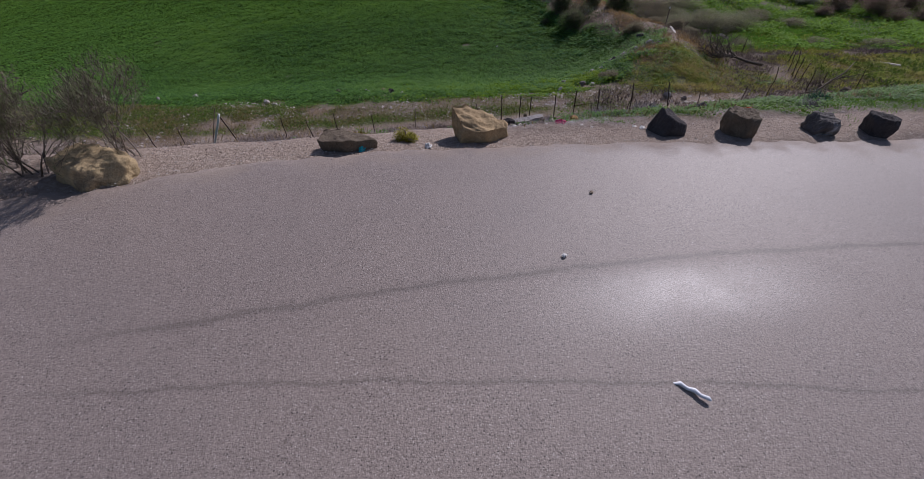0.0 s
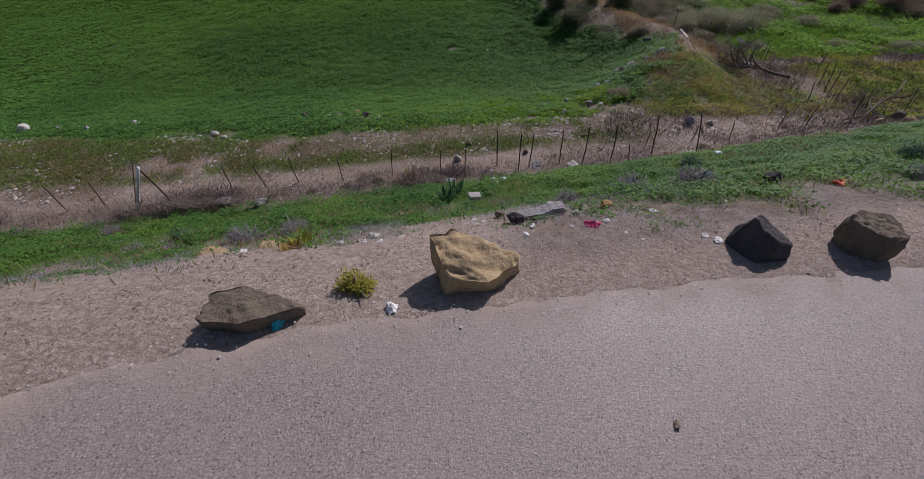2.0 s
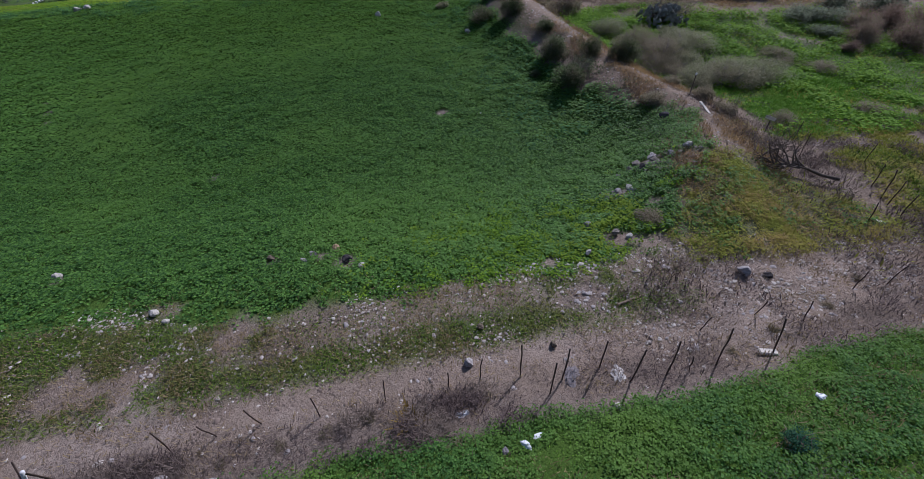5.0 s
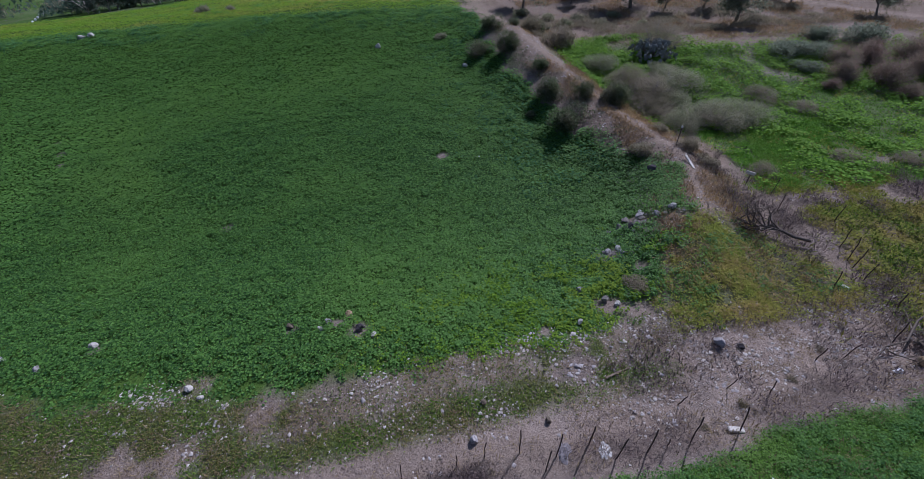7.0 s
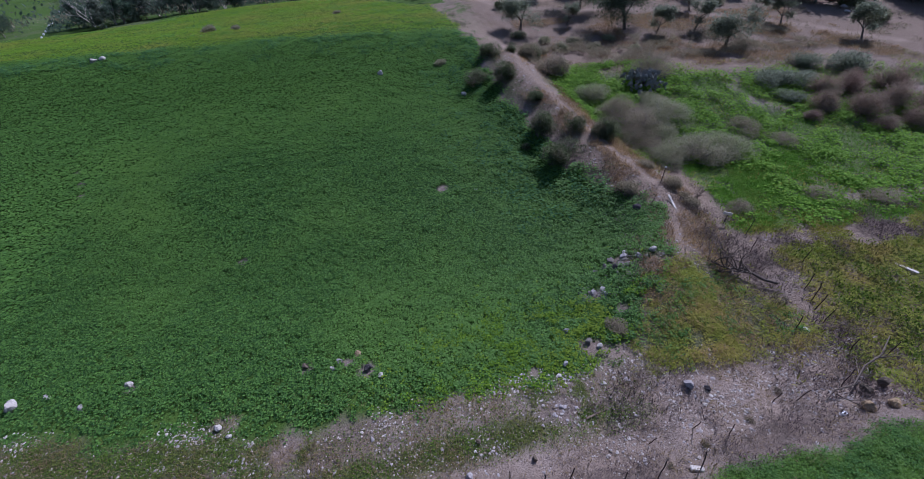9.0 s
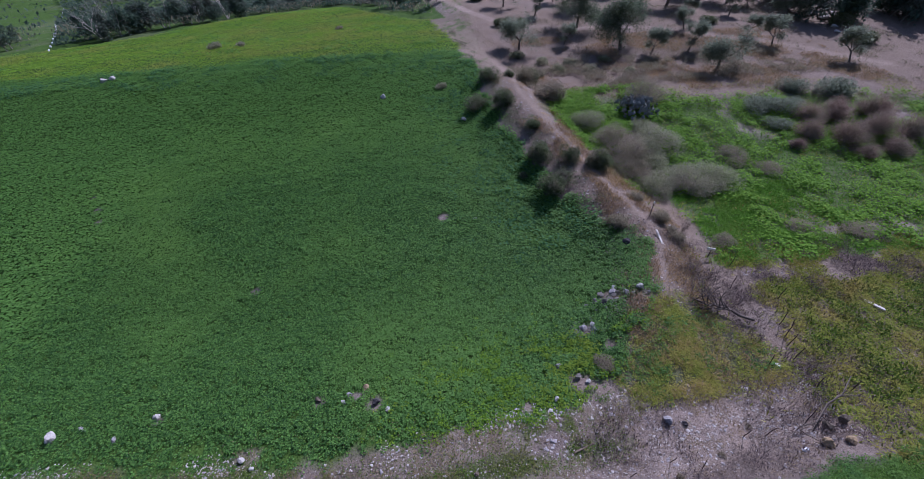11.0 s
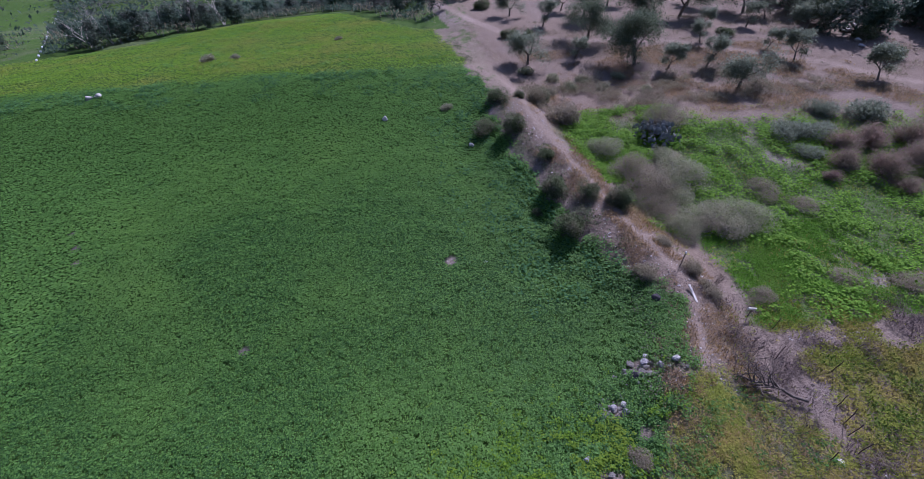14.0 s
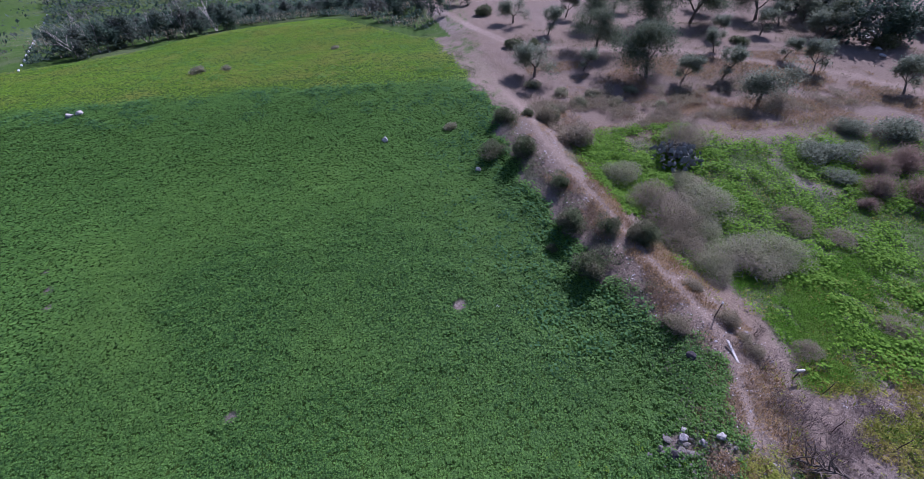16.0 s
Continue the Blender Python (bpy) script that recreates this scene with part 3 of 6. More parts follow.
def stone_mesh(name, rng, size, material, rough=0.16, cuts=5, detail=3, planes=()):
    """A broken stone: a ball cut by planes and roughened."""
    bm = bmesh.new()
    bmesh.ops.create_icosphere(bm, subdivisions=detail, radius=1.0)
    planes = [(Vector(p[:3]).normalized(), p[3]) for p in planes]
    for _ in range(cuts):
        n = Vector(rng.normal(0, 1, 3)).normalized()
        planes.append((n, rng.uniform(0.5, 0.82)))
    shift = Vector(rng.uniform(-50, 50, 3))
    for v in bm.verts:
        co = v.co.copy()
        for n, d in planes:
            over = co.dot(n) - d
            if over > 0:
                co -= n * over * 0.95
        f = 1 + rough * noise.fractal(co * 1.7 + shift, 0.9, 2.1, 5) * 1.2
        if detail > 4:
            f += rough * (0.35 * noise.fractal(co * 6 + shift, 0.8, 2.1, 4) - 0.5 * max(0.0, 0.28 - noise.voronoi(co * 4.5 + shift)[0][0]))
        co *= f
        v.co = Vector((co.x * size[0], co.y * size[1], co.z * size[2]))
    for f in bm.faces:
        f.smooth = detail > 3
    me = bpy.data.meshes.new(name)
    bm.to_mesh(me)
    bm.free()
    me.materials.append(material)
    return me


def z_at(x, y):
    return float(land(x, y))


# ---- the ground, one sheet out to the horizon ----
def steps(*runs):
    vals = [runs[0][0]]
    for a, b, d in runs:
        n = max(1, int(round((b - a) / d)))
        vals += list(np.linspace(a, b, n + 1)[1:])
    return np.array(vals)


gx = steps((-2000, -200, 300), (-200, -70, 8), (-70, -26, 0.7), (-26, 26, 0.2), (26, 62, 0.6), (62, 200, 8), (200, 2000, 300))
gy = steps((-2000, -60, 300), (-60, -6, 2.0), (-6, 4, 0.5), (4, 40, 0.17), (40, 70, 0.4), (70, 120, 1.0), (120, 240, 8), (240, 2600, 300))
GX, GY = np.meshgrid(gx, gy)
GZ = land(GX, GY)
green, grit, dry, masks = covers(GX, GY)
U = GY - SKEW * np.clip(GX, -22, 22)
pale = smooth(4.4, 5.2, U) * (1 - smooth(6.8, 8.0, U + 0.8 * (fbm(GX, GY, 1.0, 96) - 0.5))) * (1 - 0.92 * smooth(0.2, 1.3, GX + 0.8 * (fbm(GX, GY, 0.7, 66) - 0.5))) * (GY < 14)
pale = np.maximum(pale, 0.75 * smooth(4.6, 5.0, U) * (1 - smooth(5.55, 6.15, U + 0.5 * (fbm(GX, GY, 0.7, 73) - 0.5))) * (GY < 14))
rubble = fbm(GX, GY, 0.9, 97)
pale = np.maximum(pale, 0.8 * smooth(0.48, 0.60, rubble) * smooth(13.6, 14.2, GY - 0.085 * GX) * (1 - smooth(14.6, 15.3, GY - 0.085 * GX)) * smooth(-5, -3.5, GX) * (1 - smooth(2, 4, GX)))
pale = np.maximum(pale, 0.85 * smooth(0.30, 0.50, rubble) * smooth(4, 6, GX) * (1 - smooth(11, 13.5, GX)) * smooth(13.0, 13.8, GY) * (1 - smooth(15.0, 15.8, GY - 0.06 * (GX - 7))))
pale = np.maximum(pale, 1.0 * (1 - smooth(0.3, 0.75, near_line(GX, GY, LANE[3:]) + 0.3 * (fbm(GX, GY, 1.5, 68) - 0.5))))
pale = np.maximum(pale, 0.55 * smooth(0.36, 0.56, fbm(GX, GY, 1.4, 72)) * smooth(11.8, 12.4, GY - 0.12 * GX) * (1 - smooth(13.9, 14.7, GY - 0.085 * GX)) * smooth(-12, -8, GX) * (1 - smooth(6, 9, GX)))
grove_tone = 0.75 * masks["grove"] * (0.4 + 0.6 * smooth(0.35, 0.55, fbm(GX, GY, 5.0, 70)))
aside = GX - track_x(GY) + 0.8 * (fbm(GX, GY, 1.5, 69) - 0.5)
warm = np.maximum(0.8 * (1 - smooth(1.6, 3.2, -aside)) * (1 - smooth(0.0, 0.9, aside - 2.6 * smooth(20, 26, GY))) * smooth(16, 18.5, GY) * (1 - smooth(64, 74, GY)), grove_tone)
warm = np.maximum(warm, 0.5 * smooth(11.2, 12.0, GY - 0.12 * GX) * (1 - smooth(15.5, 17.0, GY - 0.1 * GX)) * smooth(0.36, 0.54, fbm(GX, GY, 2.2, 73)))
on_road = 1 - smooth(-0.5, -0.1, U - road_edge(GX))
lumps = (fbm(GX, GY, 0.7, 5) - 0.5) * (0.10 + 0.02 * masks["field"] + 0.10 * masks["rough"]) + (fbm(GX, GY, 0.25, 6, 2) - 0.5) * 0.05
GZ = GZ + lumps * smooth(5.6, 6.6, U) - 0.06 * on_road
ground = new("ground", shade_smooth(sheet("ground", np.stack([GX, GY, GZ], -1).reshape(-1, 3), grid_faces(len(gx), len(gy)), EARTH,
                                          (("green", green), ("grit", grit), ("dry", dry), ("trail", trails(GX, GY)), ("pale", pale), ("warm", warm)))))
tagged(ground, "stony tan soil with green growth falling from road to field", "ground", kind="structure")

# ---- the road: an old chip-sealed surface with a crumbled edge ----
rx, ru = steps((-60, -14, 1.0), (-14, 14, 0.12), (14, 60, 1.0)), steps((-45, -3, 0.8), (-3, 0.0, 0.15), (0.0, 4.2, 0.12), (4.2, 5.75, 0.04))
RX, RU = np.meshgrid(rx, ru)
edge = road_edge(RX) + 0.16 * (fbm(RX, 0 * RX, 1.3, 51) - 0.5) + 0.20 * (fbm(RX, 0 * RX, 0.25, 52) - 0.5) + 0.10 * (fbm(RX, 0 * RX, 0.08, 50) - 0.5)
RU2 = np.minimum(RU, edge)
RY = RU2 + SKEW * np.clip(RX, -22, 22)
RZ = land(RX, RY) + 0.012 - 0.03 * smooth(-0.22, 0.02, RU - edge) + 0.006 * (fbm(RX, RY, 0.5, 53) - 0.5)
# Where the glare is set: below the upper crack, and weakly over the right side.
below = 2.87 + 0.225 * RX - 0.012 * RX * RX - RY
glare_gloss = np.exp(-((RX - 2.35) / 1.25) ** 2 - ((below - 0.42) / 0.42) ** 2) * smooth(-0.05, 0.25, below) * (0.55 + 0.45 * smooth(0.3, 0.6, fbm(RX, RY, 0.5, 65)))
glare_gloss = np.maximum(glare_gloss, 0.16 * smooth(0.5, 4.0, RX + 0.8 * (fbm(RX, RY, 1.1, 67) - 0.5)))
dust = 0.85 * smooth(-0.55, 0.02, RU - edge + 0.7 * (fbm(RX, RY, 0.6, 54) - 0.5) + 0.5 * (fbm(RX, RY, 0.12, 55) - 0.5))
road = new("road", shade_smooth(sheet("road", np.stack([RX, RY, RZ], -1).reshape(-1, 3), grid_faces(len(rx), len(ru)), ROAD, (("dust", dust), ("glare_gloss", glare_gloss)))))
tagged(road, "worn grey-brown chip-seal road with crumbled dusty edge", "road", kind="structure")


# ---- green growth ----
def scatter(count, x0, x1, y0, y1, density, seed):
    """Places strewn over a stretch of ground, kept by chance after the density there (0 to 1)."""
    r = np.random.default_rng(seed)
    x, y = r.uniform(x0, x1, count), r.uniform(y0, y1, count)
    keep = r.uniform(0, 1, count) < density(x, y)
    return x[keep], y[keep], r


def growth(name, count, box, density, seed, size, height, material, label, tilt=(-0.3, 0.45), width=0.85, clump=0.5, dome=None, ramp=None):
    """Leaves over a stretch of ground; with a dome (radius, leaves) they stand in low rounded plants."""
    per = dome[1] if dome else 1
    x, y, r = scatter(count // per, *box, density, seed)
    tall = height * (0.2 + 0.8 * fbm(x, y, clump, seed + 2, 2))
    if ramp:
        tall = tall * ramp(x, y)
    if dome:
        wide = dome[0] * r.uniform(0.6, 1.35, len(x))
        x, y, tall, wide = [np.repeat(v, per) for v in (x, y, tall, wide)]
        n = len(x)
        out, yaw = np.sqrt(r.uniform(0, 1, n)), r.uniform(0, 2 * np.pi, n)
        x, y = x + wide * out * np.cos(yaw), y + wide * out * np.sin(yaw)
        z = tall * np.sqrt(1 - 0.8 * out * out) * r.uniform(0.7, 1.0, n)
        yaw, lie = yaw + r.normal(0, 0.6, n), 0.45 - 1.1 * out + r.normal(0, 0.22, n)
    else:
        n = len(x)
        z = tall * r.uniform(0.35, 1.0, n)
        yaw, lie = r.uniform(0, 2 * np.pi, n), r.uniform(*tilt, n)
    z = z + land(x, y) + (fbm(x, y, 0.7, 5) - 0.5) * 0.12
    me = leaves(name, np.stack([x, y, z], 1), size * r.uniform(0.55, 1.3, n), yaw, lie, material, width)
    return tagged(new(name, me), label, "plants", kind="stuff")


def front_ramp(x, y):
    """Lower, thinner growth along the field's front."""
    return 0.3 + 0.7 * smooth(0.0, 1.7, y - field_front(x) + 0.8 * (fbm(x, y, 0.9, 45) - 0.5))


def in_mask(key, power=1.0):
    return lambda x, y: covers(x, y)[3][key] ** power * (1 - trails(x, y))


def rise(x, y):
    """The brighter grass on the field's far rise."""
    return smooth(50.8, 52.9, y + 0.06 * (x + 15) + 2.5 * (fbm(x, y, 4.0, 77) - 0.5))


MALLOW = "dense low dark green broad-leaved plants covering the field"
growth("field_plants", 430000, (-22, 10.5, 14.0, 28), lambda x, y: in_mask("field")(x, y) * smooth(-22, -17, x) * front_ramp(x, y) * (1 - smooth(22, 27.5, y)), 101, 0.068, 0.32, LEAF_FIELD, MALLOW, clump=0.5, dome=(0.085, 7), ramp=front_ramp)
growth("field_plants", 290000, (-22, 10.5, 21.5, 41), lambda x, y: in_mask("field")(x, y) * smooth(-22, -17, x) * smooth(22, 27.5, y) * (1 - smooth(29, 41, y)), 140, 0.095, 0.30, LEAF_FIELD, MALLOW, (-0.25, 0.4), clump=0.5)
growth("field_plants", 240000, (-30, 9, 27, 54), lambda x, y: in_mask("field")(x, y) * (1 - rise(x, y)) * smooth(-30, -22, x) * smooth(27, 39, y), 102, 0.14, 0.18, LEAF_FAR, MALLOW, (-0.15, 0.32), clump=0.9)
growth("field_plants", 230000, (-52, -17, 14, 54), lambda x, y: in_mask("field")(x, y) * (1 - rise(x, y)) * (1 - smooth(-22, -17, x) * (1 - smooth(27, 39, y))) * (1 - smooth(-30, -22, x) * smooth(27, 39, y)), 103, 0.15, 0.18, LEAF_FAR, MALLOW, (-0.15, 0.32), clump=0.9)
growth("field_grass", 190000, (-62, 6, 46, 92), lambda x, y: in_mask("field")(x, y) * rise(x, y), 104, 0.20, 0.16, LEAF_RISE,
       "bright yellow-green grass on the field's far rise", (-0.2, 0.5), 0.5, 3.0)
growth("rise_tufts", 30000, (-58, 4, 50, 88), lambda x, y: in_mask("field")(x, y) * rise(x, y) * smooth(0.54, 0.64, fbm(x, y, 3.0, 177) + 0.06 * smooth(58, 74, y)), 141, 0.2, 0.35, LEAF_FAR, "darker green tufts on the far rise", dome=(0.4, 12))
growth("rise_straw", 60000, (-58, 4, 54, 84), lambda x, y: in_mask("field")(x, y) * rise(x, y) * smooth(0.50, 0.62, fbm(x * 0.45, y, 4.5, 178)), 142, 0.18, 0.2, LEAF_OCHRE, "tawny dry grass in patches on the far rise", (-0.1, 0.6), 0.4)
growth("field_plants", 150000, (-46, 9, 20, 52), lambda x, y: in_mask("field")(x, y) * (1 - rise(x, y)) * np.maximum(smooth(46.5, 48.2, y + 0.06 * (x + 15)), smooth(-7, 1, x - track_x(y) + 3.5) * smooth(23, 28, y)) * smooth(0.42, 0.56, fbm(x, y, 1.8, 171)), 123, 0.15, 0.45, LEAF_BLUE,
       "darker bluish mallow clumps in the field", clump=0.6, dome=(0.28, 12))
growth("bank_plants", 560000, (-16, 16, 5, 16), lambda x, y: in_mask("bank")(x, y) * (0.12 + 0.88 * smooth(0.40, 0.56, fbm(x, y, 1.3, 89) + 0.10 * smooth(9, 10.5, y))), 105, 0.040, 0.27, LEAF_BANK,
       "fresh green weeds growing thick on the bank", (-0.4, 0.6), 0.9, 0.45, dome=(0.13, 16))
growth("bank_grass", 150000, (-14, 14, 5, 15), lambda x, y: in_mask("bank", 0.5)(x, y) * (0.12 + 0.88 * smooth(2.0, 4.0, x)), 114, 0.07, 0.06, LEAF_BRIGHT, "short bright grass on the bank", (0.1, 1.3), 0.16, 0.4)
growth("bank_straw", 60000, (-14, 14, 5, 15), lambda x, y: in_mask("bank", 0.5)(x, y) * smooth(0.5, 0.62, fbm(x, y, 1.1, 90)), 115, 0.14, 0.12, LEAF_DRYGRASS, "dry stalks standing among the bank weeds", (0.2, 1.4), 0.07)
growth("verge_straw", 330000, (-7, 10, 4.5, 10.5), lambda x, y: smooth(5.5, 6.1, y - SKEW * x) * (1 - smooth(7.6, 8.6, y - SKEW * x)) * (0.06 + 0.94 * smooth(-0.2, 0.9, x)) * (0.05 + 0.95 * smooth(0.46, 0.58, 0.5 * fbm(x, y, 1.2, 94) + 0.5 * fbm(x, y, 0.35, 97) + 0.07 * smooth(0.5, 2, x))), 116, 0.075, 0.03, LEAF_STRAW,
       "bleached straw and stalks littering the verge", (-0.1, 0.6), 0.028, 0.3)
growth("verge_twigs", 5000, (-7, 10, 4.5, 10.5), lambda x, y: smooth(5.4, 5.9, y - SKEW * x) * (1 - smooth(7.6, 8.6, y - SKEW * x)) * smooth(0.42, 0.6, fbm(x, y, 0.9, 195)), 128, 0.055, 0.02, TWIG_DARK, "dark broken twigs littering the verge", (-0.1, 0.4), 0.03, 0.3)
growth("dead_stalks", 90000, (-7, 10, 5.8, 10), lambda x, y: smooth(6.3, 6.9, y - SKEW * x) * (1 - smooth(8.6, 9.4, y - SKEW * x)) * smooth(0.52, 0.60, 0.6 * fbm(x, y, 1.1, 193) + 0.4 * fbm(x, y, 0.4, 194) + 0.04 * smooth(3, 5, x)), 143, 0.10, 0.07, LEAF_STALK, "grey dead stalks in patches along the verge", (0.0, 1.2), 0.03, 0.4)
growth("verge_shoots", 40000, (-7, 8, 5.8, 8.6), lambda x, y: smooth(6.2, 6.9, y - 0.04 * x) * smooth(0.53, 0.60, 0.5 * fbm(x, y, 0.8, 67) + 0.5 * fbm(x, y, 0.3, 68) + 0.05 * smooth(6.6, 7.6, y)) * (1 - smooth(2.5, 4.5, x)), 144, 0.032, 0.09, LEAF_BANK, "small green weeds scattered over the verge", (-0.3, 0.8), 0.7, 0.4, dome=(0.07, 12))
growth("verge_litter", 9000, (-7, 10, 4.5, 10.5), lambda x, y: smooth(5.4, 5.9, y - SKEW * x) * (1 - smooth(7.6, 8.6, y - SKEW * x)) * smooth(0.46, 0.6, fbm(x, y, 0.6, 196)), 129, 0.035, 0.02, LEAF_BRUSH, "dark dead leaves and crumbs on the verge", (-0.2, 0.6), 0.6, 0.3)
growth("waste_grass", 150000, (12, 23, 21.5, 29), lambda x, y: in_mask("rough")(x, y) * smooth(0.36, 0.5, fbm(x, y, 1.2, 186)), 130, 0.08, 0.16, LEAF_BRIGHT, "yellow-green grass on waste ground beside the track", (-0.1, 0.9), 0.4, 0.6)
growth("verge_grass", 210000, (-26, 12, 11.5, 17), in_mask("tuft", 0.8), 106, 0.075, 0.05, LEAF_TUFT, "patchy short grass between fence and field", (0.0, 0.9), 0.3)
growth("waste_plants", 260000, (9, 45, 14, 44), lambda x, y: in_mask("rough")(x, y) * smooth(0.42, 0.54, fbm(x, y, 1.5, 99)) * (1 - 0.85 * np.exp(-((x - 14.2) / 3.2) ** 2 - ((y - 24.6) / 3.2) ** 2)), 107, 0.13, 0.62, LEAF_WASTE, "bright green weeds on waste ground beside the track", (-0.3, 0.7), 0.8, 1.6, dome=(0.36, 18))
growth("waste_grass", 220000, (9, 45, 14, 44), lambda x, y: in_mask("rough")(x, y) * (1 - 0.6 * smooth(0.42, 0.54, fbm(x, y, 1.5, 99))), 119, 0.13, 0.10, LEAF_BRIGHT, "yellow-green grass on waste ground beside the track", (0.0, 1.0), 0.3, 0.9)
growth("waste_plants", 40000, (9.8, 18.5, 33, 42.4), lambda x, y: smooth(1.2, 2.2, x - track_x(y)) * smooth(0.36, 0.48, fbm(x, y, 1.5, 172)) * (1 - trails(x, y)), 124, 0.14, 0.5, LEAF_WASTE, "bright green weeds on waste ground beside the track", (-0.3, 0.7), 0.8, 1.6, dome=(0.34, 18))
growth("grove_grass", 110000, (9, 40, 41, 56), lambda x, y: smooth(0.44, 0.6, fbm(x, y, 2.5, 173)) * (x > track_x(y) + 1.2) * (1 - trails(x, y)), 125, 0.18, 0.1, LEAF_GOLD, "golden dry grass on the grove floor", (0.0, 1.2), 0.16)
growth("waste_straw", 40000, (9, 40, 14, 42), lambda x, y: smooth(0.8, 1.8, x - track_x(y)) * smooth(0.42, 0.58, fbm(x, y, 2.0, 98)) * 0.8, 120, 0.2, 0.12, LEAF_OCHRE, "dull dry grass on waste ground", (0.0, 1.1), 0.2, 0.9)
growth("ochre_grass", 240000, (4, 16, 14.5, 22), lambda x, y: in_mask("ochre")(x, y) * (0.15 + 0.85 * smooth(0.38, 0.56, fbm(x, y, 0.7, 87))), 108, 0.10, 0.16, LEAF_OCHRE,
       "tawny and green grass by the field corner", (-0.1, 0.7), 0.28, 0.8, dome=(0.13, 10))
growth("corner_tufts", 26000, (5, 15, 14.5, 21), lambda x, y: in_mask("ochre")(x, y) * smooth(0.46, 0.6, fbm(x, y, 0.9, 197)), 138, 0.11, 0.28, LEAF_GOLD, "rusty dry grass tufts by the field corner", (0.2, 1.2), 0.12, dome=(0.12, 14))
growth("corner_greens", 20000, (5, 15, 14.5, 21), lambda x, y: in_mask("ochre")(x, y) * smooth(0.48, 0.6, fbm(x, y, 1.2, 198)), 139, 0.09, 0.3, LEAF_BANK, "dark green weeds among dry grass by the field corner", (0.2, 1.2), 0.5, dome=(0.16, 14))
growth("rim_plants", 250000, (-26, 10, 14, 22), lambda x, y: in_mask("field")(x, y) * np.maximum(0.6 * smooth(-4, 0, x) * np.exp(-np.clip(y - field_front(x), 0, 9) / 0.8), smooth(-3.5, 3, x) * np.exp(-((y - 16.6 - 0.1 * x) / 1.6) ** 2) * smooth(0.36, 0.56, fbm(x, y, 1.6, 88))), 111, 0.07, 0.36,
       LEAF_RIM, "lighter yellow-green plants at the field rim", dome=(0.085, 7), ramp=front_ramp)


def dry_strip(x, y):
    u = y - SKEW * np.clip(x, -22, 22)
    n = fbm(x, y, 1.2, 81)
    fence = smooth(11.0, 11.3, y - 0.12 * x) * (1 - smooth(12.1, 12.7, y - 0.1 * x)) * smooth(0.42, 0.6, n)
    verge = smooth(5.9, 6.5, u) * (1 - smooth(7.8, 8.6, u)) * smooth(0.48, 0.62, n) * 0.2
    bare = smooth(12.6, 13.2, y - 0.1 * x) * (1 - smooth(15.0, 15.8, y)) * smooth(0.5, 0.65, n) * 0.35 * (1 - smooth(12, 15, x))
    berm = smooth(0.2, 0.8, 2.4 - np.abs(x - track_x(y) - 0.3)) * smooth(17, 19, y) * (1 - smooth(40, 44, y)) * smooth(0.40, 0.56, n) * 0.9
    return np.maximum.reduce([fence, verge, bare, berm]) * (1 - 0.9 * trails(x, y))


growth("dry_grass", 60000, (-12, 14, 5, 16), dry_strip, 109, 0.13, 0.06, LEAF_DRYGRASS, "straw-coloured dry grass and stalks on bare soil", (0.0, 1.2), 0.12)
growth("dry_brush", 700000, (-16, 12, 9, 14.5), lambda x, y: smooth(11.1, 11.35, y - 0.12 * x) * (1 - smooth(11.9, 12.3, y - 0.14 * x)) * (0.12 + 0.88 * smooth(0.42, 0.54, fbm(x, y, 1.4, 84) - 0.05 * smooth(2, 5, x))) * (1 - 0.85 * smooth(0.3, 1.8, x)) * (0.3 + 0.7 * smooth(-8.5, -6.5, x)), 112, 0.13, 0.34, LEAF_BRUSH,
       "mauve-brown dry brush along the fence", (-0.1, 1.0), 0.09)
growth("strip_straw", 80000, (-18, 13, 11.5, 16.5), lambda x, y: smooth(12.2, 12.8, y - 0.14 * x) * (1 - smooth(-0.2, 0.4, y - field_front(x))) * (0.1 + 0.9 * smooth(0.44, 0.56, fbm(x, y, 0.9, 86))) * (1 - 0.8 * trails(x, y)), 118, 0.09, 0.04, LEAF_DRYGRASS,
       "thin dry grass on the stony strip", (0.0, 1.0), 0.16)
growth("dry_grass", 170000, (4, 14, 16, 46), dry_strip, 113, 0.16, 0.1, LEAF_GOLD, "straw-coloured dry grass beside the foot track", (0.0, 1.2), 0.15)
growth("grove_scrub", 120000, (7, 34, 40, 51), lambda x, y: smooth(0.44, 0.56, fbm(x, y, 1.8, 85)) * smooth(41, 42.5, y - 0.1 * (x - 10)) * (1 - smooth(47, 50, y - 0.1 * (x - 10))) * (x > track_x(y) + 1.2) * (1 - trails(x, y)), 117, 0.15, 0.6, LEAF_BROWN,
       "low grey-brown scrub along the grove's edge", (0.0, 1.3), 0.3, 1.5)
growth("grove_weeds", 80000, (8, 50, 40, 66), lambda x, y: smooth(0.5, 0.62, fbm(x, y, 2.2, 83)) * 0.7 * (1 - trails(x, y)) * (x > track_x(y) + 1.5), 110, 0.2, 0.15, LEAF_BROWN,
       "low brown weeds on the bare grove floor", (0.1, 1.2), 0.3)
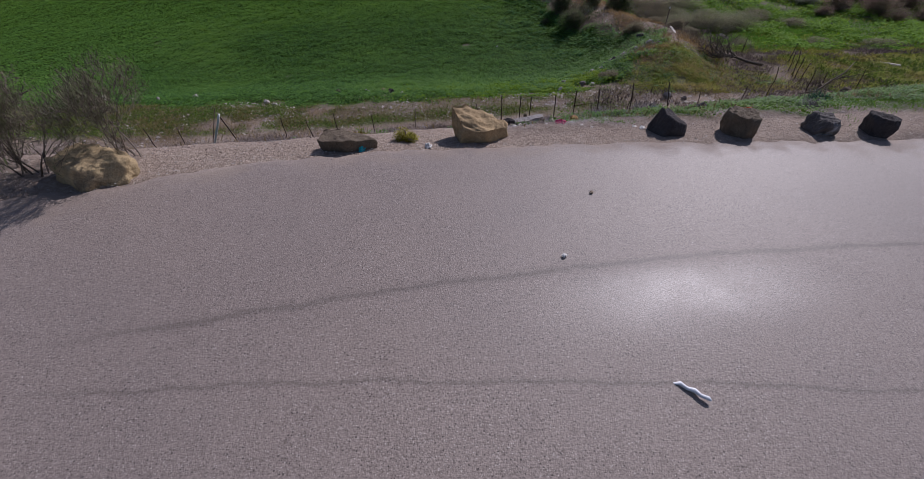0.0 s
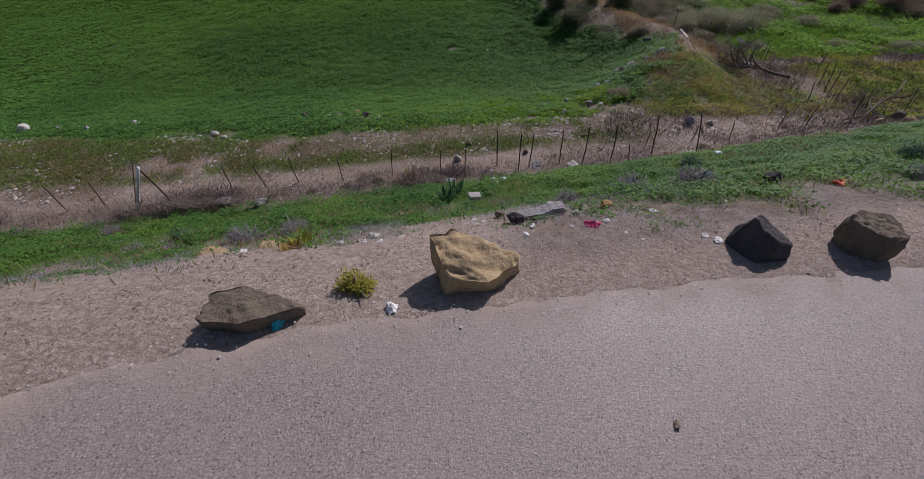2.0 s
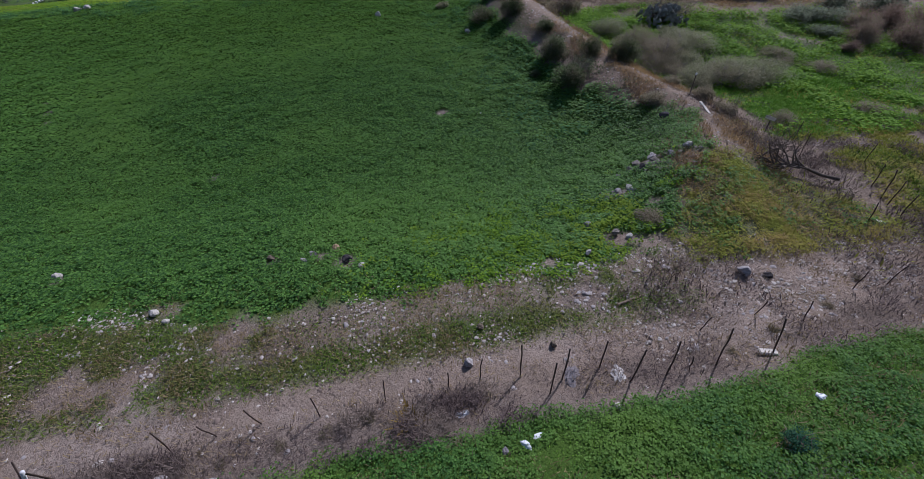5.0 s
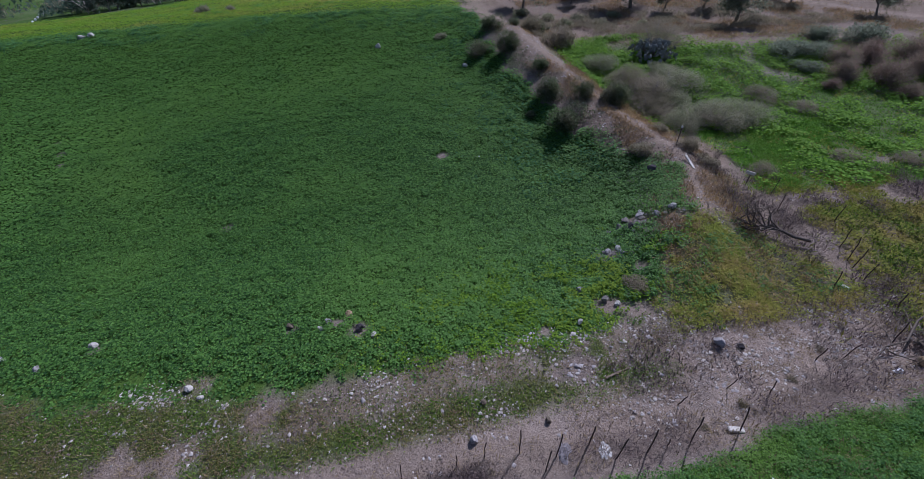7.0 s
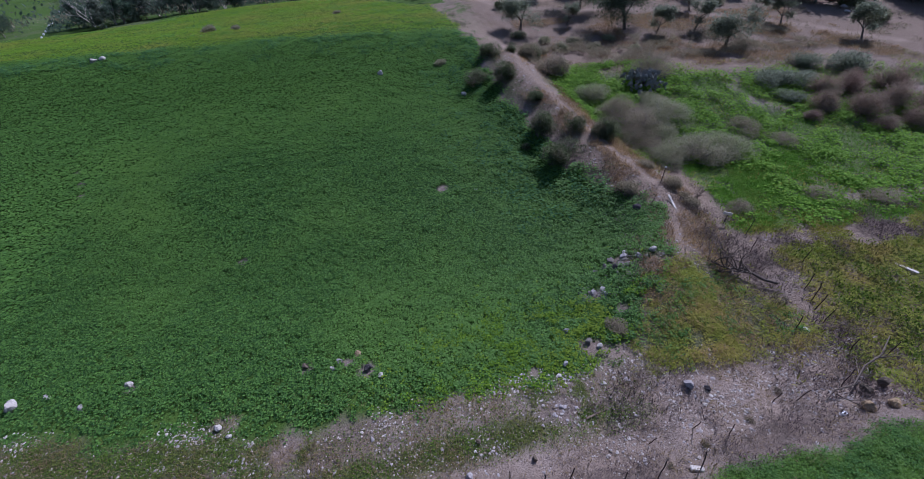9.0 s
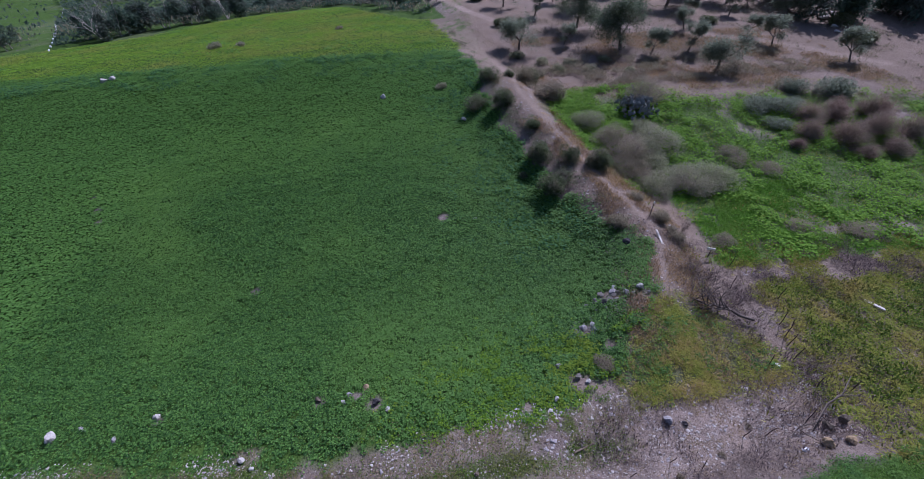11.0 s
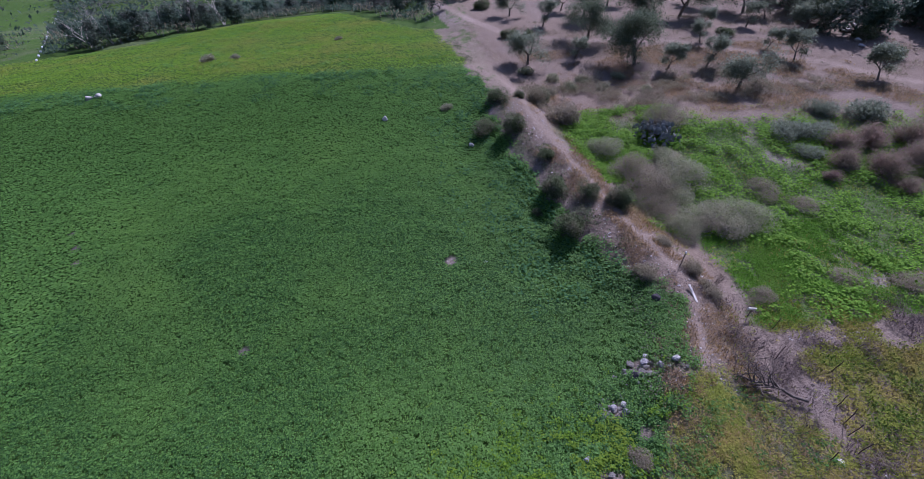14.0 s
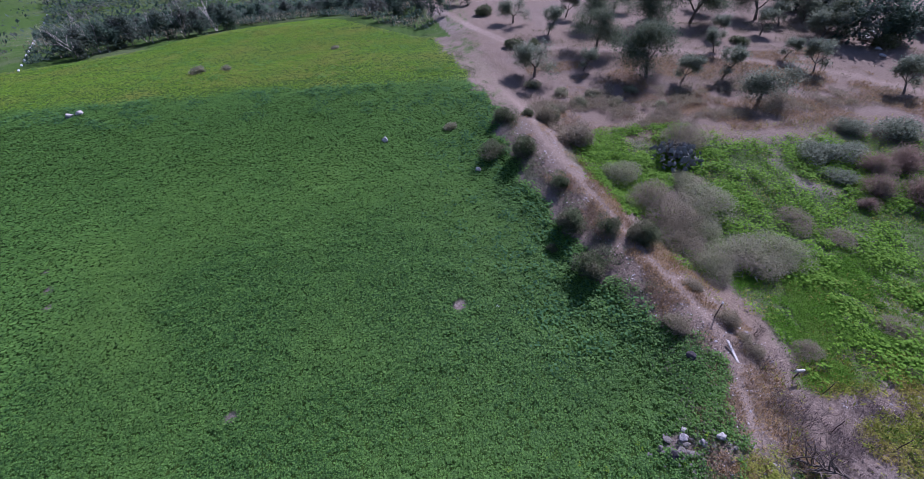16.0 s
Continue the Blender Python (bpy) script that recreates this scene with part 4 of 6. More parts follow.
growth("corner_brush", 26000, (3.5, 16, 11.8, 18), lambda x, y: smooth(11.6, 12.1, y - 0.1 * x) * (1 - smooth(15.0, 15.8, y - 0.3 * np.clip(x - 9, 0, 9))) * smooth(0.46, 0.58, fbm(x, y, 1.3, 182) + 0.07 * smooth(9, 12, x)), 121, 0.13, 0.18, LEAF_BRUSH,
       "purple-brown dry brush on the stony corner", (0.0, 1.2), 0.15)
growth("corner_weeds", 40000, (12.5, 26, 12.5, 21), lambda x, y: smooth(0.0, 1.2, x - 13.0 + 0.25 * (17 - y) * (y < 17) + 2 * (fbm(x, y, 1.0, 184) - 0.5)) * (1 - smooth(19.3, 20.6, y)) * (0.2 + 0.8 * smooth(0.40, 0.52, fbm(x, y, 1.5, 183))), 122, 0.14, 0.14, LEAF_TUFT, "dull weeds beyond the fence end", (0.0, 1.1), 0.35)
growth("corner_grass", 80000, (12.5, 26, 12.5, 21), lambda x, y: smooth(0.0, 1.2, x - 13.0 + 0.25 * (17 - y) * (y < 17) + 2 * (fbm(x, y, 1.0, 184) - 0.5)) * (1 - smooth(19.3, 20.6, y)), 126, 0.12, 0.22, LEAF_OCHRE, "yellowish olive grass tufts beyond the fence end", (0.0, 1.1), 0.25, dome=(0.16, 12))
growth("band_weeds", 50000, (13, 26, 18.5, 24), lambda x, y: smooth(13, 14, x) * smooth(19, 20, y) * (1 - smooth(22.5, 23.5, y)) * smooth(0.42, 0.56, fbm(x, y, 1.4, 187)), 133, 0.12, 0.1, LEAF_OCHRE, "thin yellowish weeds on bare waste ground", (0.0, 1.0), 0.3)
growth("band_brush", 60000, (11.0, 26, 18, 24), lambda x, y: smooth(18.5, 19.5, y) * (1 - smooth(22.5, 23.5, y)) * smooth(0.45, 0.58, fbm(x, y, 1.1, 188)), 134, 0.13, 0.16, LEAF_BRUSH, "purple-brown dry brush on bare waste ground", (0.0, 1.2), 0.16)
growth("berm_weeds", 120000, (-4, 12, 18, 60), lambda x, y: np.exp(-((x - track_x(y) + 1.5) / 0.7) ** 2) * smooth(18, 19.5, y) * smooth(0.42, 0.56, fbm(x, y, 1.0, 189)), 136, 0.12, 0.3, LEAF_BUSH, "dull green weeds on the bank of the foot track", (-0.2, 1.0), 0.4)
growth("berm_brush", 90000, (-2, 14, 19, 66), lambda x, y: np.exp(-((x - track_x(y) - 1.5) / 0.8) ** 2) * smooth(0.42, 0.56, fbm(x, y, 1.0, 190)), 137, 0.14, 0.3, LEAF_BROWN, "grey-brown dry brush beside the foot track", (0.0, 1.3), 0.14)
growth("track_brush", 26000, (9.5, 14.5, 13.5, 25), lambda x, y: np.exp(-((x - 11.9 + 0.1 * (y - 18)) / 1.1) ** 2) * smooth(0.45, 0.58, fbm(x, y, 1.1, 185)), 127, 0.14, 0.22, LEAF_BRUSH, "purple-brown dry brush beside the foot track", (0.0, 1.3), 0.14)


# ---- loose stones ----
def pebbles(name, count, box, density, seed, size, material, label, up=0.1):
    """Small stones, as many low lumps in one mesh."""
    x, y, r = scatter(count, *box, density, seed)
    n = len(x)
    ring = np.array([(1, 0, 0), (0.45, 0.85, 0.1), (-0.6, 0.75, 0), (-1, -0.1, 0.1), (-0.4, -0.85, 0), (0.6, -0.8, 0.05), (0.15, 0.1, 0.85)])
    s = size * r.lognormal(0, 0.38, n)
    a = r.uniform(0, 6.28, n)
    v = ring[None] * (1 + r.uniform(-0.3, 0.3, (n, 7, 1))) * s[:, None, None] * np.stack([np.ones(n), r.uniform(0.6, 1, n), r.uniform(0.5, 0.9, n)], 1)[:, None]
    c, d = np.cos(a)[:, None], np.sin(a)[:, None]
    v = np.stack([v[..., 0] * c - v[..., 1] * d, v[..., 0] * d + v[..., 1] * c, v[..., 2]], -1)
    v += np.stack([x, y, land(x, y) + up * s + 0.024 * (y - SKEW * np.clip(x, -22, 22) < road_edge(x))], 1)[:, None]
    tri = np.array([(k, (k + 1) % 6, 6) for k in range(6)])
    f = (np.arange(n)[:, None, None] * 7 + tri[None]).reshape(-1, 3)
    return tagged(new(name, sheet(name, v.reshape(-1, 3), f, material)), label, "stones", kind="stuff")


def stony(x, y):
    strip = smooth(11.3, 12.2, y - 0.1 * x) * (1 - smooth(-0.4, 0.3, y - field_front(x) - 0.2)) * (0.25 + 0.75 * smooth(0.45, 0.62, fbm(x, y, 2.0, 91)))
    corner = smooth(4, 7, x) * (1 - smooth(13, 16, x)) * smooth(12.8, 13.8, y) * (1 - smooth(15.2, 16.2, y - 0.06 * (x - 7)))
    berm = smooth(0.0, 0.6, 1.9 - np.abs(x - track_x(y) - 0.6 * (y < 25))) * smooth(17, 19, y) * (1 - smooth(40, 46, y)) * 0.35
    berm = np.maximum(berm, 0.9 * smooth(1.0, 0.5, np.hypot((x - 14.7) / 1.1, (y - 20.8) / 0.9)) + 0.8 * smooth(1.0, 0.5, np.hypot((x - 17.0) / 1.2, (y - 20.9) / 0.6)))
    return np.clip(np.maximum.reduce([strip * 0.6, corner, berm]), 0, 1) * (1 - 0.8 * trails(x, y))


def verge_stones(x, y):
    u = y - SKEW * x
    rim = 0.9 * np.exp(-((u - road_edge(x) + 0.4 * (fbm(x, y, 0.8, 95) - 0.5)) / 0.16) ** 2)
    return np.maximum(rim, smooth(4.9, 5.2, u) * (1 - smooth(7.2, 8.2, u)) * (0.2 + 0.6 * smooth(0.45, 0.6, fbm(x, y, 1.5, 92))))


def edge_stones(x, y):
    rim = np.exp(-((y - field_front(x) - 0.1) / 0.35) ** 2) * (1 - smooth(7, 9, x)) * smooth(0.4, 0.6, fbm(x, y, 2.5, 93))
    return rim


pebbles("pale_stones", 52000, (-20, 18.5, 11, 44), stony, 201, 0.028, GRAVEL_PALE, "pale fist-sized stones strewn along the fence and track")
pebbles("grey_stones", 30000, (-20, 18.5, 11, 44), stony, 202, 0.035, GRAVEL_GREY, "grey stones strewn along the fence and track")
pebbles("verge_gravel", 56000, (-9, 11, 2.5, 10.5), verge_stones, 203, 0.0055, GRAVEL_PALE, "pale gravel on the bare verge")
pebbles("verge_gravel", 30000, (-9, 11, 3.5, 10.5), verge_stones, 204, 0.0052, GRAVEL_GREY, "grey gravel on the bare verge")
pebbles("strip_gravel", 30000, (-14, 13, 11.3, 16), lambda x, y: stony(x, y) * 0.8, 209, 0.012, GRAVEL_PALE, "pale gravel on the stony strip")
pebbles("rim_stones", 24000, (-20, 9, 13.5, 17.5), edge_stones, 205, 0.022, GRAVEL_PALE, "whitish stones along the field's stony rim")
pebbles("earth_clods", 26000, (-8, 10, 4.4, 10), lambda x, y: smooth(0.1, 0.4, y - SKEW * x - road_edge(x)) * (1 - smooth(7.6, 8.6, y - SKEW * x)) * (0.15 + 0.85 * smooth(0.45, 0.6, fbm(x, y, 0.8, 191))), 206, 0.009, CLOD, "dark clods and crumbs of earth on the verge")
pebbles("earth_clods", 36000, (-14, 13, 11.3, 16), lambda x, y: smooth(11.3, 11.8, y - 0.1 * x) * (1 - smooth(-0.2, 0.3, y - field_front(x))) * (0.2 + 0.8 * smooth(0.45, 0.58, fbm(x, y, 0.8, 192))), 207, 0.016, CLOD, "dark clods and crumbs of earth below the fence")
pebbles("rubble", 1500, (4, 9.5, 17, 22), lambda x, y: np.maximum(np.exp(-(((x - 7.4) / 0.9) ** 2 + ((y - 20.1) / 0.5) ** 2)), np.exp(-(((x - 5.5) / 0.6) ** 2 + ((y - 18.8) / 0.45) ** 2))), 208, 0.06, ROCK_HEAP, "grey rubble heaped at the field corner", 0.8)


# ---- boulders along the road ----
def boulder(place, size, material, label, seed, planes=(), cuts=4, turn=0.0, rough=0.14, sink=0.12, group="boulders along the road edge", name="boulder", category="boulder", detail=5, top=None):
    """A stone sunk by a share of its height, or with its mid top so far above the ground."""
    rng = np.random.default_rng(seed)
    me = stone_mesh(name, rng, size, material, rough, cuts, detail, planes=planes)
    ob = new(name, me)
    low = min(v.co.z for v in me.vertices)
    lift = -low - sink * size[2] if top is None else top - planes[0][3] * size[2] / Vector(planes[0][:3]).normalized().z
    ob.matrix_basis = pose(place[0], place[1], z_at(*place) + lift, 0, 0, turn)
    return tagged(ob, label, category, group)


WEDGE = ((0.20, -0.12, 0.96, 0.42), (0.05, -0.74, -0.78, 0.42), (-1.0, -0.25, -0.15, 0.50), (0.35, 0.9, 0.1, 0.52), (0.70, -0.60, -0.50, 0.58), (-0.5, 0.8, 0.0, 0.52))
SLAB = ((0.12, -0.08, 0.97, 0.40), (-0.1, -0.9, -0.45, 0.44), (-1.0, 0.1, -0.25, 0.52), (0.6, -0.8, -0.3, 0.50), (0.4, 0.9, 0.0, 0.50), (-0.6, 0.7, 0.0, 0.55))
BLOCK = ((0.05, -0.06, 0.97, 0.60), (0.1, -0.85, -0.55, 0.58), (0.95, -0.1, -0.1, 0.64), (-0.95, 0.0, -0.3, 0.64), (0.1, 0.95, 0.0, 0.66))
PRISM = ((0.05, -0.05, 0.97, 0.62), (-0.35, -0.95, -0.4, 0.56), (0.9, -0.45, -0.4, 0.54), (-0.95, 0.2, -0.3, 0.60), (0.2, 0.95, 0.0, 0.66))
LUMP = ((0.30, -0.05, 0.9, 0.74), (-0.75, -0.3, 0.45, 0.78), (0.1, -0.9, -0.45, 0.66))
boulder((-4.18, 4.22), (0.46, 0.33, 0.40), ROCK_MIXED, "large tan boulder with black stains beside the road", 1, ((0.12, -0.18, 0.93, 0.66), (0.55, -0.75, 0.35, 0.78), (-0.6, -0.7, 0.0, 0.70)), 1, rough=0.14, top=0.27)
boulder((-1.60, 5.20), (0.41, 0.29, 0.44), ROCK_BROWN, "low grey-brown slab-topped boulder at the road edge", 2, SLAB, 0, rough=0.12, top=0.17)
boulder((0.14, 5.70), (0.49, 0.32, 0.72), ROCK_TAN, "wedge-shaped tan sandstone boulder on the verge", 3, WEDGE, 0, rough=0.13, top=0.31)
boulder((3.08, 6.10), (0.29, 0.25, 0.44), ROCK_DARK, "rounded black pitted basalt boulder on the verge", 4, LUMP, 0, rough=0.10, top=0.27)
boulder((4.16, 6.08), (0.275, 0.26, 0.46), ROCK_BROWN, "dark brown boulder with a pale flat top", 5, BLOCK, 1, rough=0.13, top=0.32)
boulder((5.57, 6.30), (0.28, 0.24, 0.32), ROCK_WHITE, "dark boulder smeared with white paint", 6, BLOCK, 2, rough=0.15, top=0.23)
boulder((6.50, 6.30), (0.24, 0.24, 0.42), ROCK_DARK, "small squarish dark boulder on the verge", 7, PRISM, 0, rough=0.11, top=0.28)
FIELD_STONES = "stones lying in the field"
for k, (x, y, s, mat, label) in enumerate((
        (-4.99, 16.8, 0.20, ROCK_BROWN, "brown stone lying among the field plants"), (-3.88, 16.9, 0.19, ROCK_GREY, "grey stone lying among the field plants"),
        (-3.3, 17.15, 0.22, ROCK_TAN, "tan stone lying among the field plants"), (-2.85, 16.45, 0.24, ROCK_DARK, "dark stone lying among the field plants"),
        (-4.05, 16.6, 0.17, ROCK_PALE, "pale stone lying among the field plants"), (-10.75, 16.75, 0.22, ROCK_PALE, "whitish stone lying among the field plants"),
        (-11.7, 15.95, 0.20, ROCK_GREY, "grey stone lying among the field plants"), (-7.0, 14.75, 0.18, ROCK_PALE, "whitish stone at the field rim"),
        (-6.6, 14.45, 0.13, ROCK_PALE, "whitish stone at the field rim"), (-2.42, 16.1, 0.18, ROCK_PALE, "pale stone lying among the field plants"),
        (-14.0, 16.3, 0.33, ROCK_PALE, "large whitish stone by the field rim"), (-13.2, 16.6, 0.2, ROCK_GREY, "grey stone lying among the field plants"),
        (7.29, 20.45, 0.30, ROCK_GREY, "grey rock in the heap by the field corner"), (6.8, 20.0, 0.26, ROCK_DARK, "dark rock in the heap by the field corner"),
        (7.75, 20.1, 0.22, ROCK_GREY, "grey rock in the heap by the field corner"), (8.3, 20.15, 0.24, ROCK_PALE, "pale rock in the heap by the field corner"),
        (5.58, 18.9, 0.22, ROCK_GREY, "grey rock at the field corner"), (5.1, 19.1, 0.22, ROCK_DARK, "dark rock at the field corner"),
        (5.9, 18.6, 0.24, ROCK_GREY, "grey rock at the field corner"), (4.03, 17.2, 0.24, ROCK_GREY, "grey rock at the field corner"),
        (3.57, 15.8, 0.17, ROCK_PALE, "pale stone at the field rim"), (7.05, 14.65, 0.25, ROCK_GREY, "grey rock on the stony corner"),
        (7.6, 14.5, 0.16, ROCK_DARK, "dark stone on the stony corner"), (0.48, 13.6, 0.13, ROCK_BROWN, "brown stone on the trodden strip"),
        (1.93, 13.0, 0.14, ROCK_BROWN, "reddish-brown stone on the trodden strip"), (0.14, 12.7, 0.17, ROCK_GREY, "grey stone on the trodden strip"),
        (2.66, 11.4, 0.16, ROCK_PALE, "pale stone below the fence"), (-5.02, 10.85, 0.28, ROCK_GREY, "flat grey stone below the fence"),
        (-4.26, 10.8, 0.22, ROCK_GREY, "flat grey stone below the fence"), (12.0, 13.85, 0.29, ROCK_BROWN, "brown rock in the heap by the fence end"),
        (11.5, 13.3, 0.27, ROCK_TAN, "tan rock in the heap by the fence end"), (12.65, 14.0, 0.30, ROCK_BROWN, "brown rock in the heap by the fence end"),
        (12.2, 13.3, 0.26, ROCK_TAN, "tan rock in the heap by the fence end"), (9.1, 23.5, 0.34, ROCK_DARK, "dark rock on the track bank"),
        (2.4, 38.5, 0.34, ROCK_PALE, "whitish rock at the field edge"), (-30.1, 50.4, 0.5, ROCK_PALE, "whitish boulder standing out in the field"),
        (-29.4, 50.7, 0.45, ROCK_PALE, "whitish rock standing out in the field"), (-3.85, 42.5, 0.4, ROCK_PALE, "pale rock half hidden in the field"),
        (4.55, 8.00, 0.19, ROCK_DARK, "black stone below the road verge"), (6.55, 20.35, 0.2, ROCK_HEAP, "grey rubble stone at the field corner"), (7.05, 20.05, 0.18, ROCK_HEAP, "grey rubble stone at the field corner"), (7.5, 20.75, 0.18, ROCK_PALE, "pale stone at the field corner"), (6.9, 20.65, 0.16, ROCK_HEAP, "grey rubble stone at the field corner"), (5.35, 18.7, 0.2, ROCK_HEAP, "grey rubble stone at the field corner"), (5.95, 18.95, 0.18, ROCK_PALE, "pale stone at the field corner"), (6.2, 18.5, 0.16, ROCK_HEAP, "grey rubble stone at the field corner"), (4.6, 16.6, 0.2, ROCK_HEAP, "grey rubble stone at the field corner"), (4.9, 16.35, 0.16, ROCK_PALE, "pale stone at the field corner"), (-0.6, 11.7, 0.12, ROCK_GREY, "grey stone below the fence"), (1.32, 7.5, 0.13, ROCK_PALE, "pale stone beside a concrete slab"), (1.52, 7.08, 0.085, ROCK_PALE, "small pale stone beside a concrete slab"), (0.62, 7.4, 0.11, ROCK_BROWN, "flat brown stone beside a concrete slab"))):
    s *= 0.7
    boulder((x, y), (s, s * 0.8, s * 0.75), mat, label, 300 + k, (), 7, turn=k * 47, rough=0.16, group=FIELD_STONES, name="stone", category="stone", detail=3)
boulder((1.98, 7.36), (0.085, 0.07, 0.06), ORANGE_ROCK, "small orange-brown stone on the bank", 360, (), 3, group=FIELD_STONES, name="stone", category="stone", detail=3)
boulder((-2.99, 6.91), (0.22, 0.14, 0.035), ROCK_TAN, "flat yellowish stone lying in the verge", 361, (), 3, group=FIELD_STONES, name="stone", category="stone", detail=3)
boulder((-2.50, 7.42), (0.16, 0.12, 0.035), ROCK_TAN, "flat tan stone lying at the foot of the weeds", 362, (), 3, group=FIELD_STONES, name="stone", category="stone", detail=3)

for k, (x, y, s) in enumerate(((45.4, 57.4, 0.7), (46.2, 58.2, 0.6), (46.9, 57.2, 0.75), (44.8, 58.8, 0.5), (47.6, 58.8, 0.6), (46.0, 56.4, 0.5), (44.6, 54.6, 0.45), (43.9, 53.2, 0.4))):
    boulder((x, y), (s, s * 0.7, s * 0.35), ROCK_PALE, "pale slab of rubble beside the grove", 380 + k, (), 6, turn=k * 61, rough=0.14, group="rubble beside the grove", name="rubble_slab", category="rubble", detail=3)


def box_mesh(name, size, material, bevel=0.02, wear=0.0, seed=0, cuts=3):
    bm = bmesh.new()
    bmesh.ops.create_cube(bm, size=1.0)
    bmesh.ops.scale(bm, vec=size, verts=bm.verts)
    bmesh.ops.bevel(bm, geom=bm.edges[:], offset=bevel, segments=2, affect="EDGES")
    if wear:
        bmesh.ops.subdivide_edges(bm, edges=bm.edges[:], cuts=cuts, use_grid_fill=True)
        for v in bm.verts:
            v.co += Vector((noise.noise(v.co * 6 + Vector((seed, 0, 0))), noise.noise(v.co * 6 + Vector((0, seed, 9))), noise.noise(v.co * 6 + Vector((5, 0, seed))))) * wear
    me = bpy.data.meshes.new(name)
    bm.to_mesh(me)
    bm.free()
    me.materials.append(material)
    return me


slab = new("concrete_slab", box_mesh("concrete_slab", (0.60, 0.17, 0.14), ROCK_GREY, 0.02, 0.03, 3))
slab.matrix_basis = pose(1.10, 7.16, z_at(1.10, 7.16) + 0.05, 8, -4, 12)
tagged(slab, "broken grey-brown concrete slab lying on the bank", "concrete slab")
# Dark lump added in place of the shade on the slab's left end.
lump = new("slab_end_shade", stone_mesh("slab_end_shade", np.random.default_rng(8), (0.11, 0.09, 0.09), ROCK_DARK, 0.2, 4, 4))
lump.matrix_basis = pose(0.76, 6.99, z_at(0.76, 6.99) + 0.05)
tagged(lump, "dark lump standing in for the concrete slab's shaded left end", "rubble")
block = new("concrete_block", box_mesh("concrete_block", (0.22, 0.16, 0.09), CONCRETE, 0.012, 0.01, 5))
block.matrix_basis = pose(0.39, 9.32, z_at(0.39, 9.32) + 0.12, 6, 4, 10)
tagged(block, "square pale concrete block among green weeds", "concrete block")


# ---- the fence ----
def post_mesh(h, lean, r, rng):
    line = []
    for k in range(5):
        s = k / 4
        line.append(((lean[0] * s + rng.normal(0, 0.008), lean[1] * s + rng.normal(0, 0.008), -0.15 + (h + 0.15) * s), r))
    return line


fence = holder("wire_fence", "old fence of leaning rusty steel posts", "fence")
rng = np.random.default_rng(40)
FENCE = ((-8.6, 10.9, 0.7, -0.1), (-7.9, 11.1, 0.6, -0.1), (-5.15, 11.47, 0.69, -0.05), (-4.44, 11.70, 0.59, -0.11), (-3.73, 11.86, 0.71, -0.04), (-2.68, 11.88, 0.58, -0.03),
         (-1.49, 12.04, 0.67, 0.05), (-0.32, 12.17, 0.57, 0.03), (0.31, 12.29, 0.70, 0.04), (1.12, 12.30, 0.90, -0.01), (1.58, 11.89, 0.99, 0.03), (1.88, 12.13, 0.86, 0.08),
         (2.69, 12.38, 0.90, 0.0), (3.13, 11.96, 1.35, 0.05), (3.86, 12.02, 1.3, 0.0), (4.33, 12.03, 0.5, -0.1), (5.12, 13.11, 0.51, 0.04), (4.91, 12.12, 1.4, -0.1),
         (6.51, 13.36, 0.51, 0.04), (6.07, 12.2, 1.3, -0.2), (7.38, 13.0, 0.58, -0.08), (9.17, 13.83, 0.6, 0.02), (9.9, 13.84, 0.75, 0.03))
for x, y, h, lean in FENCE:
    ob = part("post", tubes("post", [post_mesh(h if h < 1 else 0.78 * h, (lean, rng.normal(0, 0.06)), 0.012 if h < 0.8 else 0.015, rng)], RUST, 5), fence)
    ob.location = (x, y, z_at(x, y))


def pole(name, place, h, lean, r, material, label, category, group=""):
    ob = new(name, tubes(name, [post_mesh(h, lean, r, np.random.default_rng(int(abs(place[0]) * 100)))], material, 8))
    ob.location = (*place, z_at(*place))
    return tagged(ob, label, category, group)


corner = holder("corner_post", "white-painted steel corner post with a dark brace", "fence post")
part("post", tubes("post", [post_mesh(1.05, (0.62, 0.0), 0.028, rng)], WHITE_PAINT, 8), corner, "chalky white post")
part("brace", tubes("brace", [[((0.60, 0.0, 0.98), 0.016), ((0.72, 0.08, 0.5), 0.016), ((0.84, 0.15, -0.05), 0.016)]], RUST, 6), corner, "dark rusty brace")
part("stub", tubes("stub", [[((-0.02, 0.05, -0.1), 0.014), ((0.5, 0.08, 1.2), 0.012)]], RUST, 6), corner, "thin dark rod")
corner.location = (-7.12, 10.85, z_at(-7.12, 10.85))
for x, y, h, lx, ly in ((13.1, 17.1, 1.0, 0.05, 0.0), (13.3, 17.5, 1.1, -0.05, 0.05), (12.9, 16.5, 0.9, 0.1, 0.0), (13.5, 18.1, 0.9, 0.0, 0.05), (11.9, 16.4, 0.8, -0.08, 0.0),
                        (13.8, 15.0, 0.9, 0.05, 0.0), (12.9, 15.3, 0.8, -0.1, 0.0), (11.3, 14.0, 1.1, 0.1, 0.1), (14.3, 19.4, 0.9, 0.05, 0.0), (12.6, 20.2, 1.0, 0.0, 0.0), (13.4, 21.6, 0.9, 0.1, 0.0)):
    pole("stake", (x, y), h * 0.85, (lx, ly), 0.014, RUST, "dark leaning fence stake by the track", "stake", "stakes by the track")


